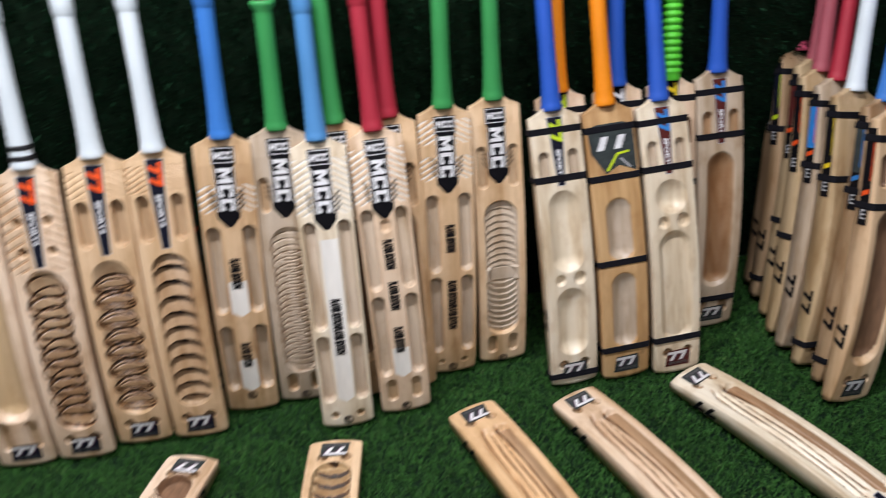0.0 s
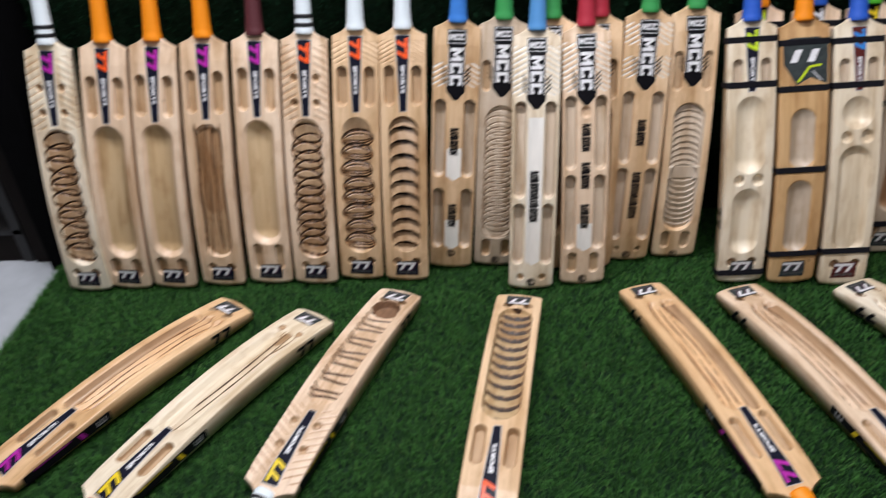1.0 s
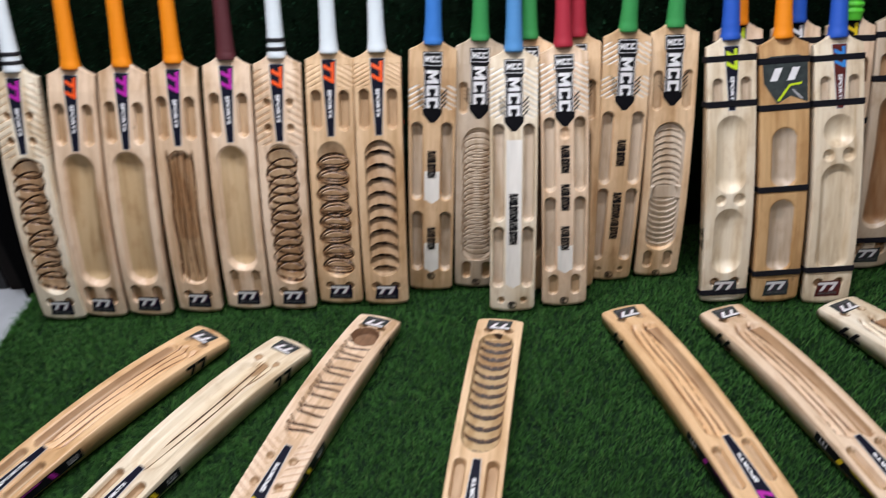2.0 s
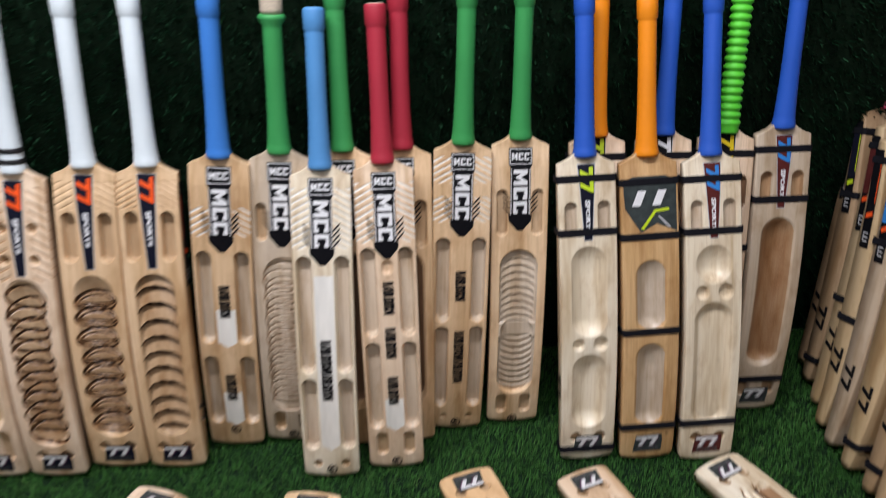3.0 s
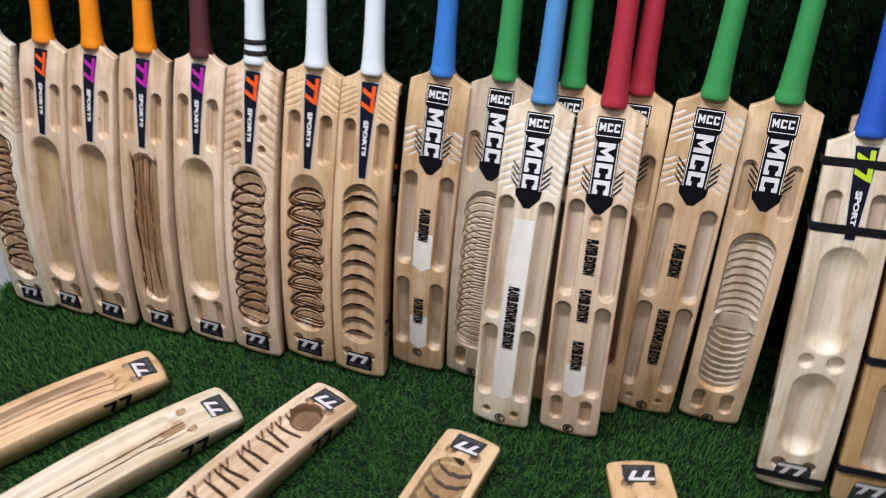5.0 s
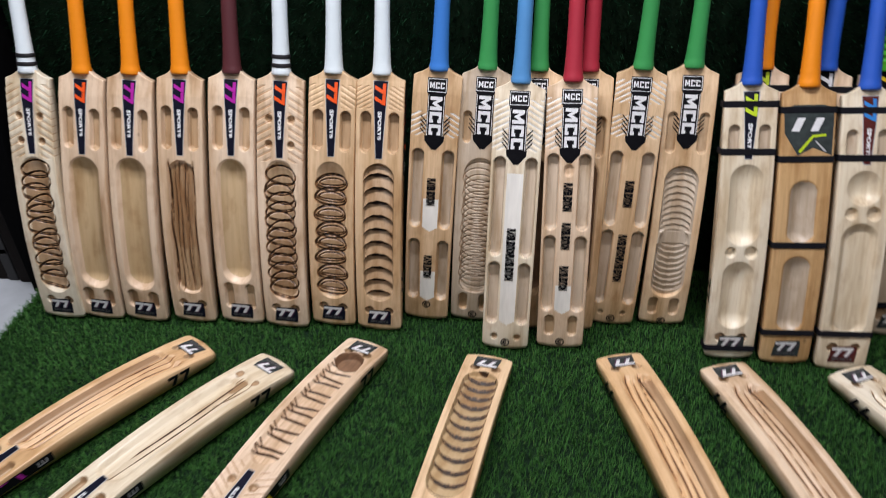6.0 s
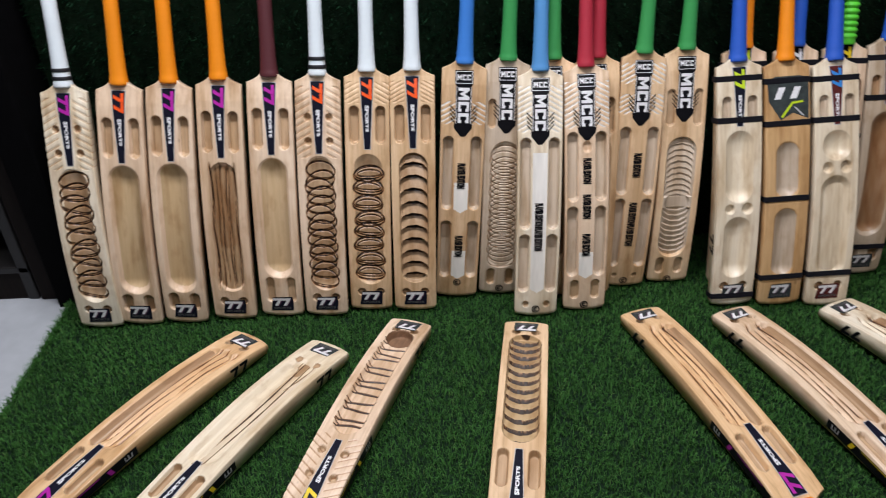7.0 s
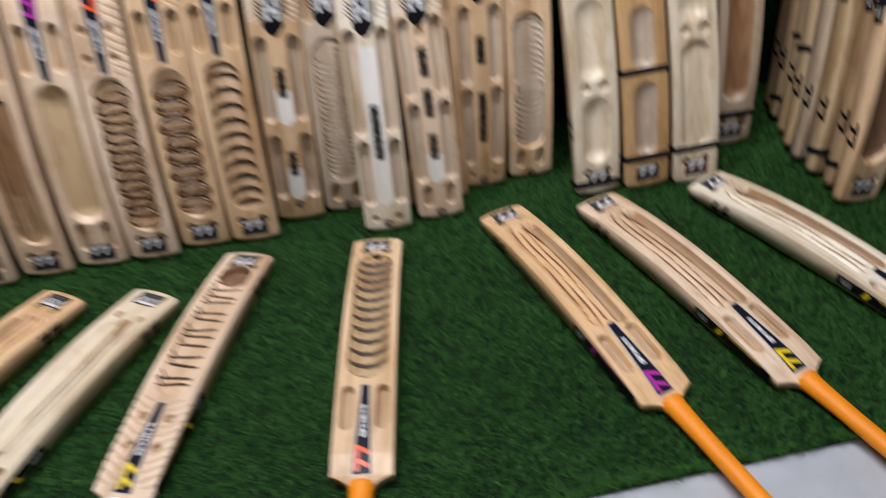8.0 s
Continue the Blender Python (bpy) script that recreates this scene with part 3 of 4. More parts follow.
def spine_sticker(parent, mark, ground=NAVY, top=0.612, bottom=0.440):
    w0, w1 = 0.0172, 0.0082
    border = polys("spine_sticker", [[(-w0, top), (-w1, bottom), (w1, bottom), (w0, top)]], SILVER, parent, "tapered dark label with pale border")
    polys("label_ground", [[(-w0 + 0.0014, top - 0.0014), (-w1 + 0.0014, bottom + 0.0014), (w1 - 0.0014, bottom + 0.0014), (w0 - 0.0014, top - 0.0014)]], ground, border, lift=0.0009)
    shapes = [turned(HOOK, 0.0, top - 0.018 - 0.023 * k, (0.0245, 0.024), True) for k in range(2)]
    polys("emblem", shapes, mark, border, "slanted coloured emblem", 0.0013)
    end = max(bottom + 0.014, top - 0.130)
    words(border, "SPORTS", top - 0.066, end, 0.0098, 0.0, PAPER, 0.0013, False, "white lettering down the label", 0.72)


def toe_sticker(parent, ground=NAVY, s=0.040, x=0.0, mark=PAPER):
    """Dark label with two slanted white strokes, a violet shade under them and a dull word below."""
    w, h = 0.0300, 0.0205
    st = polys("toe_sticker", [[(x - w * 0.80, s + h * 0.92), (x - w, s - h), (x + w * 0.94, s - h), (x + w, s + h * 0.30), (x + w * 0.93, s + h)]], ground, parent, "dark toe label with white slanted emblem")
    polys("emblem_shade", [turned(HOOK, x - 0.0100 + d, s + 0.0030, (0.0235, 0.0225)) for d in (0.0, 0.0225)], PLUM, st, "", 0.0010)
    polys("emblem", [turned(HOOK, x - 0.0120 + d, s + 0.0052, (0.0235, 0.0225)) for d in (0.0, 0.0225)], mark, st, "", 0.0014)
    words(st, "SPORTS", s + 0.0095, s - 0.0355, 0.0070, x, SMOKE, 0.0014, True, "dull grey lettering")
    return st


def crest_sticker(parent, top=0.609):
    """Tall black label with a badge on top, white block shapes down its middle and a pointed foot."""
    b = top - 0.150
    outer = [(-0.0195, top), (-0.0195, top - 0.030), (-0.0150, top - 0.034), (-0.0150, b + 0.030), (-0.0175, b + 0.030), (-0.0165, b + 0.018), (-0.004, b), (0.004, b), (0.0165, b + 0.018), (0.0175, b + 0.030), (0.0150, b + 0.030), (0.0150, top - 0.034), (0.0195, top - 0.030), (0.0195, top)]
    def wide(shapes):
        return [[(x * (1.14 if z > top - 0.0335 else 1.30), top - (top - z) * 1.05) for x, z in pts] for pts in shapes]

    st = polys("crest_label", wide([outer]), INK, parent, "tall black label with white block shapes")
    edge = [[(sx * 0.0130, top - 0.036), (sx * 0.0130, b + 0.030), (sx * 0.0140, b + 0.030), (sx * 0.0140, top - 0.036)] for sx in (-1, 1)]
    ring = [[(-0.0180, top - 0.0020), (0.0180, top - 0.0020), (0.0180, top - 0.0032), (-0.0180, top - 0.0032)], [(-0.0180, top - 0.0290), (0.0180, top - 0.0290), (0.0180, top - 0.0278), (-0.0180, top - 0.0278)],
            [(-0.0180, top - 0.0278), (-0.0168, top - 0.0278), (-0.0168, top - 0.0032), (-0.0180, top - 0.0032)], [(0.0168, top - 0.0278), (0.0180, top - 0.0278), (0.0180, top - 0.0032), (0.0168, top - 0.0032)]]
    polys("border", wide(edge + ring), PAPER, st, "thin white border", 0.0010)
    small = [turned(ZIGZAG, -0.0098, top - 0.0155, (0.0090, 0.0125)), turned(FRAME_C, 0.0005, top - 0.0155, (0.0085, 0.0125)), turned(FRAME_C, 0.0100, top - 0.0155, (0.0085, 0.0125))]
    big = [turned(ZIGZAG, 0, top - 0.052, (0.0205, 0.028), True), turned(FRAME_C, 0, top - 0.081, (0.0205, 0.025), True), turned(FRAME_C, 0, top - 0.107, (0.0205, 0.025), True)]
    polys("emblem", wide(small + big), PAPER, st, "white block emblem", 0.0013)
    wings = []
    for sx in (-1, 1):
        for k in range(4):
            z = b + 0.030 + 0.009 * k
            wings.append([(sx * 0.0155, z), (sx * 0.0155, z + 0.004), (sx * 0.0255, z + 0.017), (sx * 0.0255, z + 0.014)])
    for side in (wings[:4], wings[4:]):
        polys("chevron", wide(side), INK, st, "black slanted strokes beside the label", 0.0008)


def disc_mark(parent, s, x=0.0):
    def ring(r0, r1, a0=0, a1=360, n=22):
        out = []
        for k in range(n):
            p, q = math.radians(a0 + (a1 - a0) * k / n), math.radians(a0 + (a1 - a0) * (k + 1) / n)
            out.append([(x + r0 * math.cos(p), s + r0 * math.sin(p)), (x + r1 * math.cos(p), s + r1 * math.sin(p)), (x + r1 * math.cos(q), s + r1 * math.sin(q)), (x + r0 * math.cos(q), s + r0 * math.sin(q))])
        return out
    polys("round_mark", ring(0.0076, 0.0104) + ring(0.0020, 0.0056, 40, 320, 14), INK, parent, "small black ring printed near the toe", 0.0010)


WORDS = {}


def words(parent, text, s_top, s_bottom, height=0.021, x=0.0, mat=INK, lift=0.0012, across=False, label="black capital lettering", narrow=1.0):
    """Capitals that read down the blade, or across it from x - (s_top - s_bottom) / 2 when across."""
    if text not in WORDS:
        cu = bpy.data.curves.new("lettering", "FONT")
        cu.body, cu.resolution_u, cu.offset = text, 2, 0.05 if text == "SPORTS" else 0.075
        tmp = bpy.data.objects.new("lettering", cu)
        scene.collection.objects.link(tmp)
        me = bpy.data.meshes.new_from_object(tmp.evaluated_get(bpy.context.evaluated_depsgraph_get()))
        bpy.data.objects.remove(tmp)
        co = np.array([v.co[:] for v in me.vertices])
        WORDS[text] = (co, [tuple(p.vertices) for p in me.polygons])
    co, fs = WORDS[text]
    lo, hi = co.min(0), co.max(0)
    u, v = (co[:, 0] - lo[0]) / (hi[0] - lo[0]), (co[:, 1] - lo[1]) / (hi[1] - lo[1])
    if across:
        half = (s_top - s_bottom) / 2
        s, px = (s_top + s_bottom) / 2 + (v - 0.5) * height, x + (u - 0.5) * 2 * half
    else:
        s, px = s_top + (s_bottom - s_top) * u, x + (v - 0.5) * height * (1 - (1 - narrow) * u)
    verts = np.stack([px, -thick(s) - lift, s], 1)
    return link_mesh("lettering", verts, fs, [mat], parent, label)


def strap(parent, s, width=0.014):
    """Elastic band round the blade."""
    t = float(thick(s)) + 0.0012
    h = HW + 0.0012
    k = float(bow(s))
    loop = [(-h, -t + 0.004), (-h + 0.004, -t), (h - 0.004, -t), (h, -t + 0.004), (h, -0.004 - k), (h - 0.006, 0.0012 - k), (-h + 0.006, 0.0012 - k), (-h, -0.004 - k)]
    n, verts, faces = len(loop), [], []
    for z, g in ((s - width / 2, 0.0), (s - width / 2 + 0.001, 0.0012), (s + width / 2 - 0.001, 0.0012), (s + width / 2, 0.0)):
        for x, y in loop:
            verts.append((x + math.copysign(g, x), y - g if y < -t / 2 else y + g, z))
    for k in range(3):
        for a in range(n):
            b = (a + 1) % n
            faces.append((k * n + a, k * n + b, (k + 1) * n + b, (k + 1) * n + a))
    return link_mesh("elastic_strap", verts, faces, [ELASTIC], parent, "black elastic strap round the blade")


def edge_marks(parent, side, s, ground=None, strip=None):
    """Slanted emblem on the blade's narrow side, and a dark strip towards the shoulder."""
    x = side * (HW + 0.0006)

    def flat(name, shapes, mat, label, out):
        verts, faces = [], []
        for pts in shapes:
            faces.append(tuple(range(len(verts), len(verts) + len(pts))))
            verts += [(x + side * out, -float(thick(z) + bow(z) + 0.002) * 0.5 - w, z) for w, z in pts]
        return link_mesh(name, verts, faces, [mat], parent, label)
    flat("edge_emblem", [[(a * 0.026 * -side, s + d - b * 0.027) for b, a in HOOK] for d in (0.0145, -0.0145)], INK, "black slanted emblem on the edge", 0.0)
    if strip:
        z0, z1 = 0.40, 0.595
        cells = [z0 + (z1 - z0) * k / 10 for k in range(11)]
        st = flat("edge_strip", [[(-0.011, a), (0.011, a), (0.011, b), (-0.011, b)] for a, b in zip(cells, cells[1:])], INK, "dark strip label along the edge", 0.0)
        flat("edge_strip_print", [[(-0.008, 0.458), (0.008, 0.465), (0.008, 0.475), (-0.008, 0.468)]], strip, "coloured mark on the edge strip", 0.0004).parent = st
        flat("edge_strip_line", [[(0.0070, 0.490), (0.0092, 0.490), (0.0092, 0.570), (0.0070, 0.570)]], strip, "thin coloured line on the edge strip", 0.0004).parent = st
        bars = [[(-0.006, 0.412), (-0.0035, 0.412), (-0.0035, 0.432), (-0.006, 0.432)]] + [[(-0.006, z), (0.006, z), (0.006, z + 0.003), (-0.006, z + 0.003)] for z in (0.412, 0.4205, 0.429)]
        flat("edge_strip_letter", bars, SILVER, "pale letter-like strokes on the edge strip", 0.0004).parent = st
        if ground:
            flat("edge_strip_band", [[(-0.0105, a), (0.0105, a), (0.0105, b), (-0.0105, b)] for a, b in zip(cells[4:9], cells[5:10])], ground, "duller band on the edge strip", 0.0002).parent = st


def seat(front_toe, front_top, across):
    """Pose of a bat whose front passes through these two places, toe and shoulder, at mid width."""
    a, b = Vector(front_toe), Vector(front_top)
    z = (b - a).normalized()
    x = Vector(across)
    x = (x - z * x.dot(z)).normalized()
    y = z.cross(x)
    o = a + y * float(thick(0.02))
    return Matrix(((x.x, y.x, z.x, o.x), (x.y, y.y, z.y, o.y), (x.z, y.z, z.z, o.z), (0, 0, 0, 1)))


def bat(m, wood, ops, grip, style, label, group, fine=False, inner=None, length=0.30, seed=0):
    root = tagged(new("cricket_bat"), label, "cricket bat", group)
    root.matrix_basis = m
    make_blade(root, wood, ops, fine, "", inner)
    make_handle(root, grip, style, length, seed)
    return root


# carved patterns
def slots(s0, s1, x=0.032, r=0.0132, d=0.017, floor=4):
    # darker floors put the slots' shade into their wood colour
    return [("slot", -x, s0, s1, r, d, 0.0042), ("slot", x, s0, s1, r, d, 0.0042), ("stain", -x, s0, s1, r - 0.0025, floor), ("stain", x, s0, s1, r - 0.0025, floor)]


# the tint paints shade onto the scoop's floor
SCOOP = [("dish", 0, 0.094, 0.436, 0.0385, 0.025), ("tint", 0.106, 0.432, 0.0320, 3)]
# eye floors are coloured darker too, as painted shade
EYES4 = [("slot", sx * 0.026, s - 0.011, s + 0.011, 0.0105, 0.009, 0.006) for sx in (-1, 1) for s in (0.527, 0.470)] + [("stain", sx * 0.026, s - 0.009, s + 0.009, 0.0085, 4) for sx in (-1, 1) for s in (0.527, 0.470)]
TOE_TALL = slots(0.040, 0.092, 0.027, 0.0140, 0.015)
TOE_HOLES = slots(0.045, 0.069, 0.024, 0.012, 0.010)
RIB_TOP = [("ribs", 0.43, 0.60, 0.017, 0.020, 1)]
ROW = "bats leaning on the grass wall"


def standing(xb, yb, xt, yt, zt=0.606):
    return seat((xb, yb, 0.002), (xt, yt, zt), (1, -0.02, 0))


# row of bats with the tapered labels
rings_a = [("dish", 0, 0.078, 0.434, 0.034, 0.017), ("tint", 0.088, 0.43, 0.031, 3), ("smoke", 0.09, 0.40, 0.032, 0.10), ("rings", 0.112, 0.405, 0.0360, 0.0230, 0.0285, 0.0015, 0.004, 1.0, 0.18), ("rings", 0.115, 0.408, 0.0365, 0.0215, 0.0285, 0.0012, 0.003, 0.9, 0.24)]
rings_b = [("dish", 0, 0.078, 0.436, 0.034, 0.017), ("tint", 0.088, 0.43, 0.031, 3), ("smoke", 0.09, 0.28, 0.032, 0.16), ("rings", 0.108, 0.410, 0.0345, 0.0235, 0.0220, 0.0013, 0.004, 1.0, 0.14), ("rings", 0.111, 0.400, 0.0355, 0.0225, 0.0220, 0.0010, 0.003, 0.85, 0.18)]
rings_c = [("dish", 0, 0.080, 0.430, 0.036, 0.015), ("tint", 0.085, 0.428, 0.034, 3), ("smoke", 0.09, 0.42, 0.033, 0.08), ("rings", 0.112, 0.405, 0.0370, 0.0215, 0.0375, 0.0016, 0.004, 1.0, 0.06), ("rings", 0.114, 0.405, 0.0345, 0.0155, 0.0375, 0.0013, 0.004, 0.95, 0.08), ("rings", 0.113, 0.41, 0.0290, 0.0085, 0.0375, 0.0016, 0.003, 0.8, 0.05)]
arcs_d = [("tint", 0.085, 0.430, 0.036, 3), ("smoke", 0.09, 0.42, 0.034, 0.06), ("shingle", 0.085, 0.430, 0.037, 1, 0.0325, 0.006, 0.013, 0.34)]
S_ROW = [
    ((-0.8815, -0.372, -0.860, -0.226), "white", rings_a + EYES4 + TOE_HOLES + RIB_TOP, "white", "striped", MAGENTA, True, "pale bat with interlaced burnt rings and black-striped white grip"),
    ((-0.779, -0.367, -0.7305, -0.222), "pale", slots(0.452, 0.548) + SCOOP + TOE_TALL, "orange", "plain", FIERY, False, "pale wooden bat with long smooth scoop and orange grip"),
    ((-0.660, -0.3695, -0.6125, -0.223), "pale", slots(0.452, 0.548) + SCOOP + TOE_TALL, "orange", "plain", MAGENTA, False, "pale wooden bat with long smooth scoop, magenta emblem and orange grip"),
    ((-0.5325, -0.364, -0.496, -0.218), "pale", slots(0.452, 0.552) + [("slot", 0, 0.085, 0.430, 0.033, 0.008, 0.006), ("tint", 0.09, 0.42, 0.031, 3), ("smoke", 0.20, 0.43, 0.030, 0.22), ("flutes", 0.086, 0.434, (-0.031, -0.0295, -0.018, -0.009, 0.005, 0.010, 0.0255, 0.030), 0.0026, 0.005, 1.0, 0.0)] + TOE_HOLES, "orange", "plain", MAGENTA, True, "pale wooden bat with ragged dark lengthwise flutes and orange grip"),
    ((-0.408, -0.3605, -0.376, -0.214), "pale", slots(0.452, 0.552) + [("dish", 0, 0.116, 0.434, 0.0375, 0.025), ("tint", 0.128, 0.430, 0.0310, 3)] + slots(0.044, 0.118, 0.027, 0.0125, 0.009), "maroon", "plain", MAGENTA, False, "pale wooden bat with short smooth scoop and maroon grip"),
    ((-0.290, -0.368, -0.2605, -0.217), "pale", rings_b + EYES4 + TOE_HOLES + RIB_TOP, "white", "striped", FIERY, True, "brownish wooden bat with dense burnt rings and black-striped white grip"),
    ((-0.1735, -0.353, -0.143, -0.208), "honey", rings_c + slots(0.452, 0.545) + TOE_HOLES + [("ribs", 0.55, 0.60, 0.012, 0.020, 0)], "white", "plain", FIERY, True, "wooden cricket bat with lens-shaped burnt rings and white grip"),
    ((-0.056, -0.3635, -0.034, -0.208), "honey", arcs_d + slots(0.452, 0.545) + TOE_HOLES + [("ribs", 0.55, 0.60, 0.010, 0.020, 1)], "white", "plain", FIERY, True, "wooden bat with a ladder of dark crescents and white grip"),
]
for k, (p, wood, ops, grip, style, mark, fine, label) in enumerate(S_ROW):
    # inner wood: brown ground of the rings, and shade painted into the scoops
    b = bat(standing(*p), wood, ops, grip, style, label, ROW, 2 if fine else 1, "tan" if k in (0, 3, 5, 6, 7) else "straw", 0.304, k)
    spine_sticker(b, mark)
    toe_sticker(b)
    if k == 7:
        edge_marks(b, 1, 0.13, None, FIERY)

# bats with the tall black labels
tiers = lambda a, b, c, d: slots(a, b, 0.0345, 0.0145, 0.018, 3) + slots(c, d, 0.0345, 0.0145, 0.018, 3)
RIB_MID = [("ribs", 0.480, 0.535, 0.0125, 0.021, 2)]
RIB_PAIR = [("ribs", 0.478, 0.528, 0.0115, 0.021, 2), ("ribs", 0.552, 0.602, 0.0115, 0.021, 2)]
RIB_HIGH = [("ribs", 0.480, 0.590, 0.0125, 0.021, 2)]
dense = [("slot", 0, 0.083, 0.432, 0.037, 0.006, 0.006), ("rings", 0.110, 0.405, 0.036, 0.024, 0.0135, 0.0011, 0.0030, 0.22, 0.0)]
shell = [("tint", 0.085, 0.412, 0.037, 3), ("shingle", 0.080, 0.414, 0.038, 1, 0.0150, 0.008, 0.0040, 0.0, 0.255, 1), ("shingle", 0.080, 0.414, 0.038, -1, 0.0150, 0.008, 0.0040, 0.0, 0, 0.225), ("slot", 0, 0.200, 0.270, 0.034, 0.009, 0.005)]
# short blocks whiten the spines' lower ends, light painted into pale wood
M_ROW = [
    ((0.0535, -0.312, 0.093, -0.207), "honey", tiers(0.262, 0.452, 0.064, 0.232) + [("block", 0.252, 0.335, 0.0185, 2), ("block", 0.058, 0.145, 0.0185, 2)] + RIB_MID, "blue", "plain", ((0.385, 0.320), (0.190, 0.128)), 0.048, "honey-toned bat with two tiers of paired slots and blue grip", 0.290),
    ((0.170, -0.308, 0.199, -0.197), "grey", dense + slots(0.462, 0.535, 0.036, 0.011, 0.008) + slots(0.030, 0.082, 0.025, 0.0125, 0.008), "green", "short", (), 0.020, "greyish wooden bat with dense overlapping rings and green grip", 0.288),
    ((0.2555, -0.411, 0.2735, -0.225), "white", tiers(0.240, 0.468, 0.070, 0.228) + [("block", 0.066, 0.430, 0.0185, 2)] + slots(0.024, 0.044, 0.027, 0.0095, 0.004) + RIB_HIGH, "skyblue", "plain", ((0.308, 0.246), (0.246, 0.184)), 0.021, "whitish wooden bat with long paired slots and light blue grip", 0.286),
    ((0.3855, -0.397, 0.385, -0.215), "pale", tiers(0.300, 0.472, 0.100, 0.288) + [("slot", 0, 0.42, 0.45, 0.012, 0.007, 0.006), ("block", 0.092, 0.165, 0.0185, 2)] + slots(0.034, 0.090, 0.027, 0.0125, 0.007) + RIB_HIGH, "red", "cane", ((0.408, 0.345), (0.318, 0.256), (0.216, 0.156)), 0.018, "pale wooden bat with three black words, paired slots and red grip", 0.286),
    ((0.511, -0.301, 0.534, -0.185), "honey", tiers(0.272, 0.448, 0.064, 0.262) + [] + slots(0.028, 0.044, 0.027, 0.008, 0.003) + RIB_PAIR, "green", "cane", ((0.382, 0.320), (0.252, 0.190), (0.190, 0.128)), 0.020, "honey-toned wooden bat with black words between slots and green grip", 0.290),
    ((0.635, -0.292, 0.6435, -0.171), "honey", shell + slots(0.440, 0.532, 0.034, 0.012, 0.007) + slots(0.028, 0.080, 0.025, 0.0125, 0.007), "green", "cane", (), 0.012, "honey-toned bat carved with shell-like pale arcs and green grip", 0.286),
]
for k, (p, wood, ops, grip, style, text, disc, label, ln) in enumerate(M_ROW):
    b = bat(standing(*p), wood, ops, grip, style, label, ROW, 2 if k in (1, 5) else 1, "grey", ln, 10 + k)
    crest_sticker(b)
    for a, c in text:
        words(b, "PLAYER EDITION", a, c)
    disc_mark(b, disc)
for p, grip, wood, label, ln in (
        ((0.305, -0.330, 0.312, -0.178), "green", "honey", "honey-toned wooden bat standing behind, with green grip", 0.298),
        ((0.412, -0.330, 0.421, -0.178), "red", "honey", "honey-toned wooden bat standing behind, with red grip", 0.292)):
    b = bat(standing(*p), wood, slots(0.44, 0.53) + SCOOP, grip, "plain", label, ROW, False, None, ln, 20)
    crest_sticker(b)

# strapped bats
g_slots = slots(0.478, 0.543, 0.031, 0.0125, 0.011, 3)
G_ROW = [
    ((0.7735, -0.407, 0.758, -0.208), "white", g_slots + [("dish", 0, 0.281, 0.460, 0.034, 0.020), ("slot", -0.021, 0.252, 0.278, 0.012, 0.010, 0.004), ("slot", 0.022, 0.250, 0.280, 0.014, 0.010, 0.004), ("dish", 0, 0.081, 0.245, 0.034, 0.020)] + TOE_HOLES, "royal", (0.585, 0.486, 0.030), NAVY, ACID, "whitish strapped bat with two scoops, round holes and blue grip", 0.300),
    ((0.8955, -0.415, 0.8745, -0.208), "amber", [("dish", 0, 0.288, 0.432, 0.030, 0.019), ("dish", 0, 0.081, 0.266, 0.030, 0.019), ("tint", 0.292, 0.428, 0.027, 3), ("tint", 0.085, 0.262, 0.027, 3)], "orange", (0.578, 0.476, 0.290, 0.082), SLATE, PAPER, "amber strapped wooden bat with dark shield label and orange grip", 0.292),
    ((1.015, -0.427, 0.999, -0.200), "white", g_slots + [("dish", 0, 0.383, 0.458, 0.035, 0.020), ("slot", -0.022, 0.352, 0.380, 0.013, 0.010, 0.004), ("slot", 0.023, 0.350, 0.382, 0.0145, 0.010, 0.004), ("slot", 0, 0.080, 0.348, 0.040, 0.014, 0.016)] + TOE_HOLES, "royal", (0.582, 0.484, 0.092), WINE, AZURE, "whitish strapped wooden bat with carved dome, round holes and blue grip", 0.306),
    ((1.166, -0.297, 1.162, -0.152), "grey", g_slots + [("dish", 0, 0.118, 0.452, 0.035, 0.022), ("tint", 0.125, 0.447, 0.032, 3), ("smoke", 0.125, 0.45, 0.034, 0.22)] + TOE_TALL, "royal", (0.585, 0.488, 0.085), WINE, AZURE, "brownish strapped wooden bat with one deep scoop and blue grip", 0.315),
]
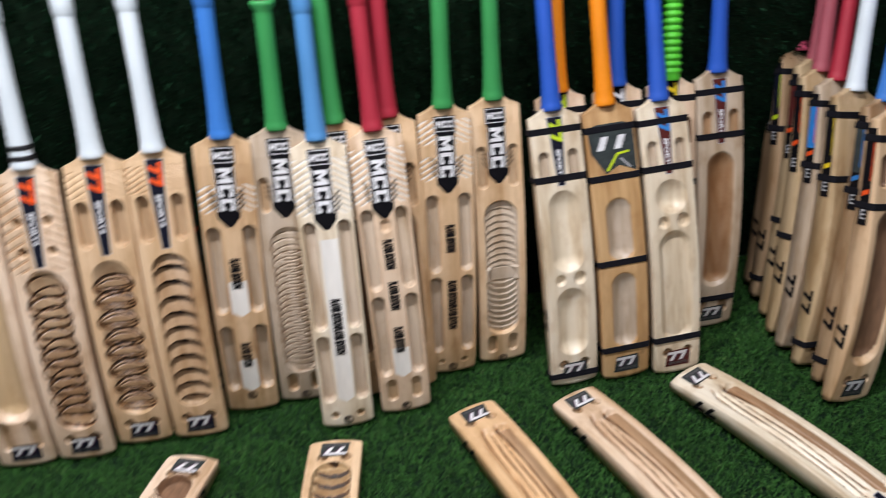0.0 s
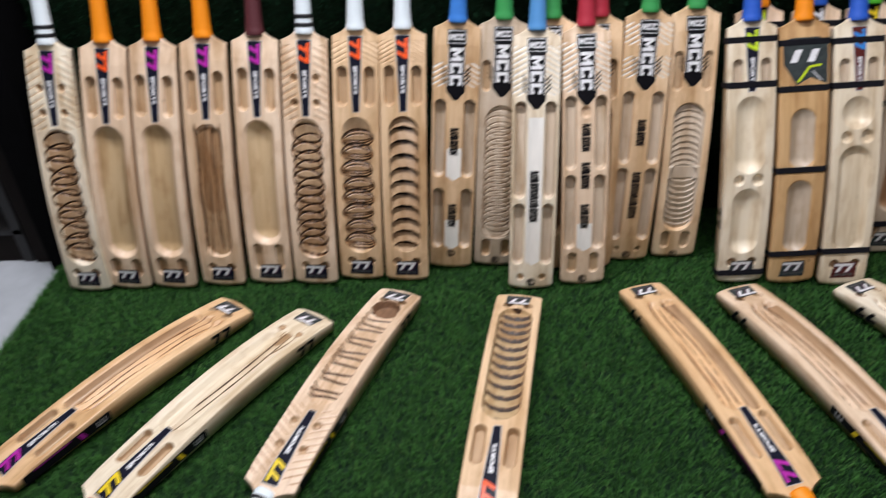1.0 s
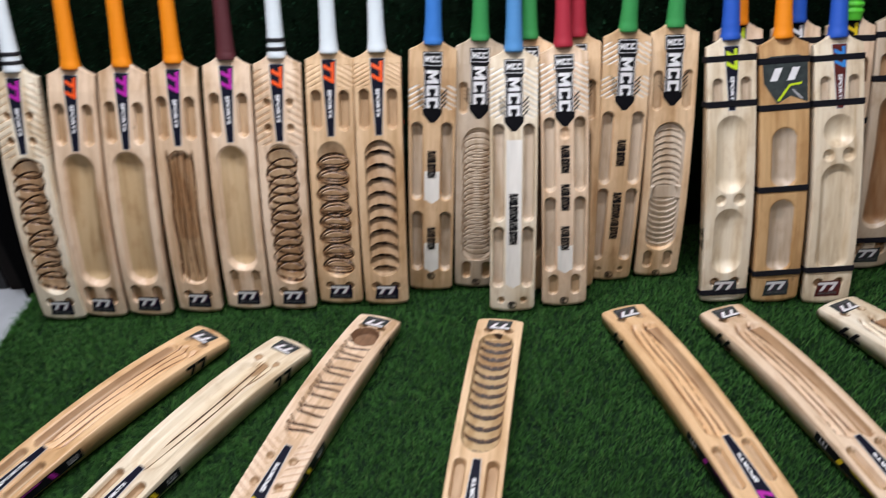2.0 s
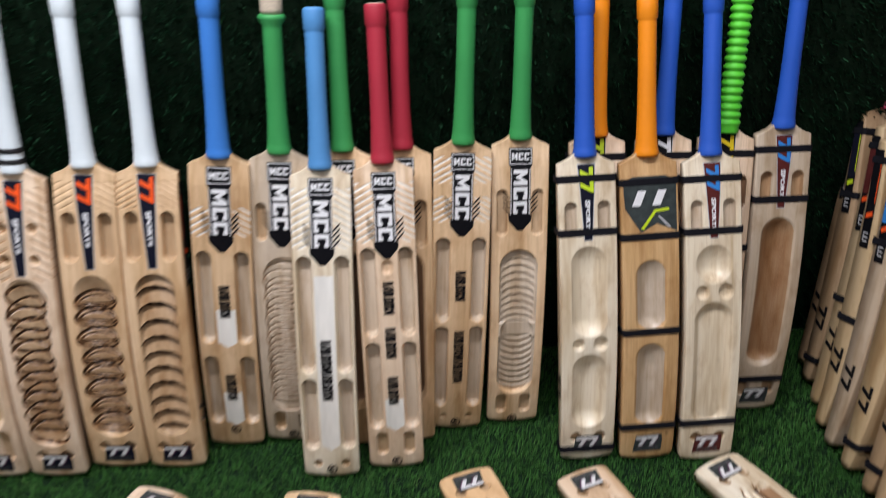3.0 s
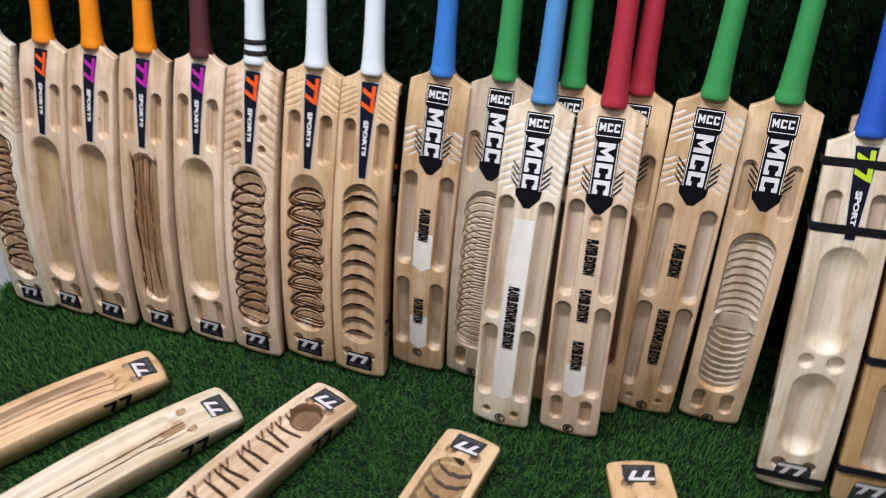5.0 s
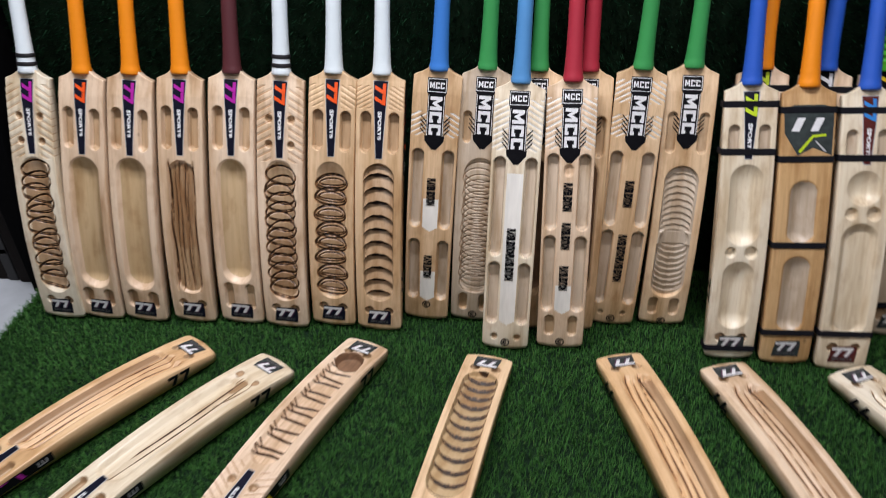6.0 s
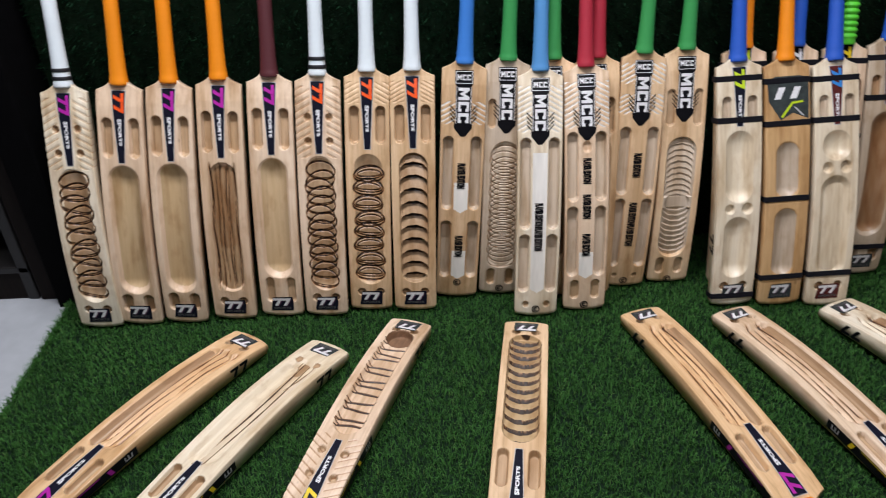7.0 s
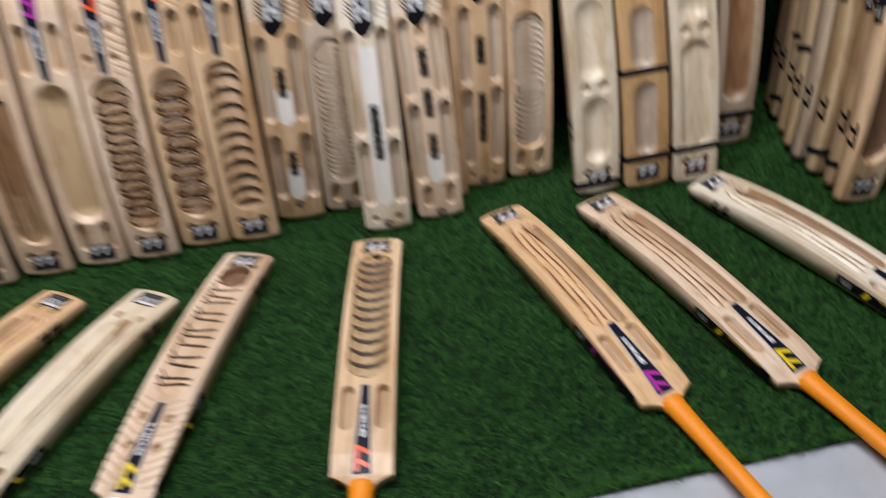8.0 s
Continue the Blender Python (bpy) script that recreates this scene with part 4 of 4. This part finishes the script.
for k, (p, wood, ops, grip, bands, ground, mark, label, ln) in enumerate(G_ROW):
    b = bat(standing(*p), wood, ops, grip, "plain", label, ROW, True, "brown" if k == 3 else "grey", ln, 30 + k)
    if k == 1:
        shield = polys("shield_label", [[(-0.050, 0.580), (-0.030, 0.588), (0.030, 0.588), (0.050, 0.580), (0.050, 0.484), (0.012, 0.500), (-0.018, 0.484), (-0.047, 0.530)]], SLATE, b, "dark grey-green shield-shaped label")
        polys("emblem", [[(-0.034, 0.534), (-0.018, 0.534), (-0.006, 0.562), (-0.022, 0.562)], [(0.004, 0.534), (0.020, 0.534), (0.032, 0.562), (0.016, 0.562)]], PAPER, shield, "two slanted white bars", 0.0012)
        polys("print", [[(0.008, 0.521), (0.036, 0.524), (0.036, 0.529), (0.008, 0.526)], [(-0.018, 0.492), (-0.013, 0.489), (0.012, 0.522), (0.007, 0.524)]], ACID, shield, "acid-yellow strokes", 0.0012)["kind"] = "stuff"
        polys("fine_print", [[(0.014, 0.514), (0.018, 0.514), (0.040, 0.492), (0.034, 0.492)]], SILVER, shield, "", 0.0012)
    else:
        spine_sticker(b, mark, ground, 0.612, 0.470)
    toe_sticker(b, WINE if k == 2 else SLATE, 0.042)
    for s in bands:
        strap(b, s)
    if k == 0:
        edge_marks(b, -1, 0.17)
for p, grip, style, label, mark, ln in (
        ((0.800, -0.310, 0.795, -0.147), "orange", "plain", "strapped wooden bat standing behind, wrinkled orange grip", ACID, 0.302),
        ((0.920, -0.315, 0.926, -0.148), "royal", "plain", "strapped wooden bat standing behind, with blue grip", PAPER, 0.310),
        ((1.030, -0.315, 1.050, -0.150), "lime", "ribbed", "strapped wooden bat standing behind, with ribbed lime grip", YELLOW, 0.320)):
    b = bat(standing(*p, 0.610), "pale", g_slots + SCOOP, grip, style, label, ROW, False, None, ln, 40)
    spine_sticker(b, mark, INK, 0.625, 0.47)
    for s in (0.585, 0.40):
        strap(b, s)


# bats lying on the mat
def lying(toe, handle_dir):
    """Pose of a bat face down on the mat: toe at this place, handle in this direction (degrees)."""
    a = math.radians(handle_dir)
    z = Vector((math.cos(a), math.sin(a), 0.0))
    y = Vector((0, 0, -1))
    x = y.cross(z)
    return Matrix(((x.x, y.x, z.x, toe[0]), (x.y, y.y, z.y, toe[1]), (x.z, y.z, z.z, 0.0), (0, 0, 0, 1)))


fl3 = [("slot", 0.0, 0.085, 0.450, 0.038, 0.006, 0.014)]


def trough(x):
    """One deep round trough along a side, darker brown at its bottom."""
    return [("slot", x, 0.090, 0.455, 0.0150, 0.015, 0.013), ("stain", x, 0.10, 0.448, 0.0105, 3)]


def combed(side):
    """Shallow flutes beside the trough that fan out to the toe, each with a thin browned edge."""
    out = [("flutes", 0.080, 0.445, (0.008 * side, -0.006 * side, -0.021 * side), 0.0046, 0.007, 0.75, 0.012)]
    return out + [("line", 0.016 * side, 0.095, 0.018 * side, 0.44, 0.003 * side, 0.0020, 0.85), ("line", -0.030 * side, 0.10, -0.027 * side, 0.30, 0.0, 0.0009, 0.35)]


F_ROW = [
    ((-0.463, -0.465), -125.0, "ginger", slots(0.462, 0.552) + trough(0.026) + fl3 + [("flutes", 0.075, 0.445, (-0.024, -0.010, 0.006), 0.0048, 0.008, 0.60, 0.016), ("line", 0.013, 0.09, 0.016, 0.44, 0.002, 0.0014, 0.6)] + TOE_HOLES, "blue", "plain", MAGENTA, -1, 1),
    ((-0.260, -0.513), -122.8, "white", slots(0.462, 0.545) + [("slot", 0.018, 0.110, 0.450, 0.022, 0.012, 0.014), ("line", 0.004, 0.100, 0.012, 0.452, -0.014, 0.0013, 1.0), ("line", -0.012, 0.105, -0.006, 0.445, -0.012, 0.0011, 0.9), ("line", -0.024, 0.100, -0.015, 0.20, -0.004, 0.0009, 0.7), ("line", 0.012, 0.10, 0.004, 0.16, 0.0, 0.0010, 0.7), ("stain", -0.004, 0.10, 0.150, 0.010, 4)] + fl3 + slots(0.085, 0.105, 0.026, 0.010, 0.005), "red", "plain", YELLOW, -1, 2),
    ((-0.062, -0.433), -110.8, "pale", EYES4 + [("slot", 0, 0.075, 0.425, 0.036, 0.009, 0.008), ("slot", 0, 0.072, 0.118, 0.034, 0.020, 0.006), ("stain", 0, 0.074, 0.108, 0.033, 5), ("slashes", 0.112, 0.415, 0.037, 0.0240, 0.0017, 0.0022)] + TOE_HOLES + RIB_TOP, "white", "striped", YELLOW, -1, 2),
    ((0.226, -0.460), -99.8, "honey", slots(0.440, 0.530) + [("tint", 0.070, 0.425, 0.039, 3), ("smoke", 0.075, 0.20, 0.037, 0.20), ("shingle", 0.070, 0.425, 0.040, 2, 0.0290, 0.007, 0.011, 0.12)] + TOE_HOLES, "orange", "plain", FIERY, 0, 2),
    ((0.514, -0.434), -74.6, "ginger", slots(0.455, 0.550) + trough(-0.027) + fl3 + combed(-1) + TOE_HOLES, "orange", "plain", MAGENTA, 1, 1),
    ((0.742, -0.450), -72.3, "pale", slots(0.455, 0.550) + trough(-0.027) + fl3 + combed(-1) + TOE_HOLES, "orange", "plain", YELLOW, 1, 1),
    ((1.016, -0.445), -67.0, "white", slots(0.455, 0.550) + trough(-0.027) + fl3 + combed(-1) + TOE_HOLES, "orange", "plain", YELLOW, 1, 1),
]
F_LABEL = ["with lengthwise flutes and blue grip", "with thin dark lines and red grip", "with dark slashes and striped white grip", "with dark crescent cuts and orange grip", "with fine curved flutes and orange grip", "with fine flutes and yellow emblem", "with faint flutes in whitish wood"]
for k, (toe, ang, wood, ops, grip, style, mark, side, fine) in enumerate(F_ROW):
    b = bat(lying(toe, ang), wood, ops, grip, style, "bat lying on grass mat, " + F_LABEL[k], "bats lying on the mat", fine, "straw" if k in (2, 3) else "brown", 0.304, 60 + k)
    spine_sticker(b, mark)
    toe_sticker(b, SLATE, 0.036)
    if side:
        edge_marks(b, side, 0.105, None, mark)

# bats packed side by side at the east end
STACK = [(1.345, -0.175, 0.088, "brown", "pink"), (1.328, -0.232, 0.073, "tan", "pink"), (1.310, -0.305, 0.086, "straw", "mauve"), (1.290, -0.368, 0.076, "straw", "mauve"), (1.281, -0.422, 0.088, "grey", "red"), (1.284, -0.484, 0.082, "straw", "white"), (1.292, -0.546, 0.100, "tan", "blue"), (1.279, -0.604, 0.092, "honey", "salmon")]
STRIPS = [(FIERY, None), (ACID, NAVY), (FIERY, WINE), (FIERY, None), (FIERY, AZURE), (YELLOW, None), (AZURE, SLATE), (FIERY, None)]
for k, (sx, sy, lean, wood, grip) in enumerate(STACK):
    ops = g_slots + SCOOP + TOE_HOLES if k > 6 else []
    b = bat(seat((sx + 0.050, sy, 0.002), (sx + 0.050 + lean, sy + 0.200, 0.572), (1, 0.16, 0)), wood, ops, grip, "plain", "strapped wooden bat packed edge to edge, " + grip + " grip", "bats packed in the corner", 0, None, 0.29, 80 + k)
    lit, dull = STRIPS[k]
    edge_marks(b, -1, 0.16, dull, lit)
    if k > 6:
        spine_sticker(b, YELLOW)
        toe_sticker(b, SLATE)
    for s in ((0.575, 0.44, 0.06) if k in (1, 5, 6) else (0.575, 0.25) if k in (2, 3) else (0.575, 0.44)):
        strap(b, s)
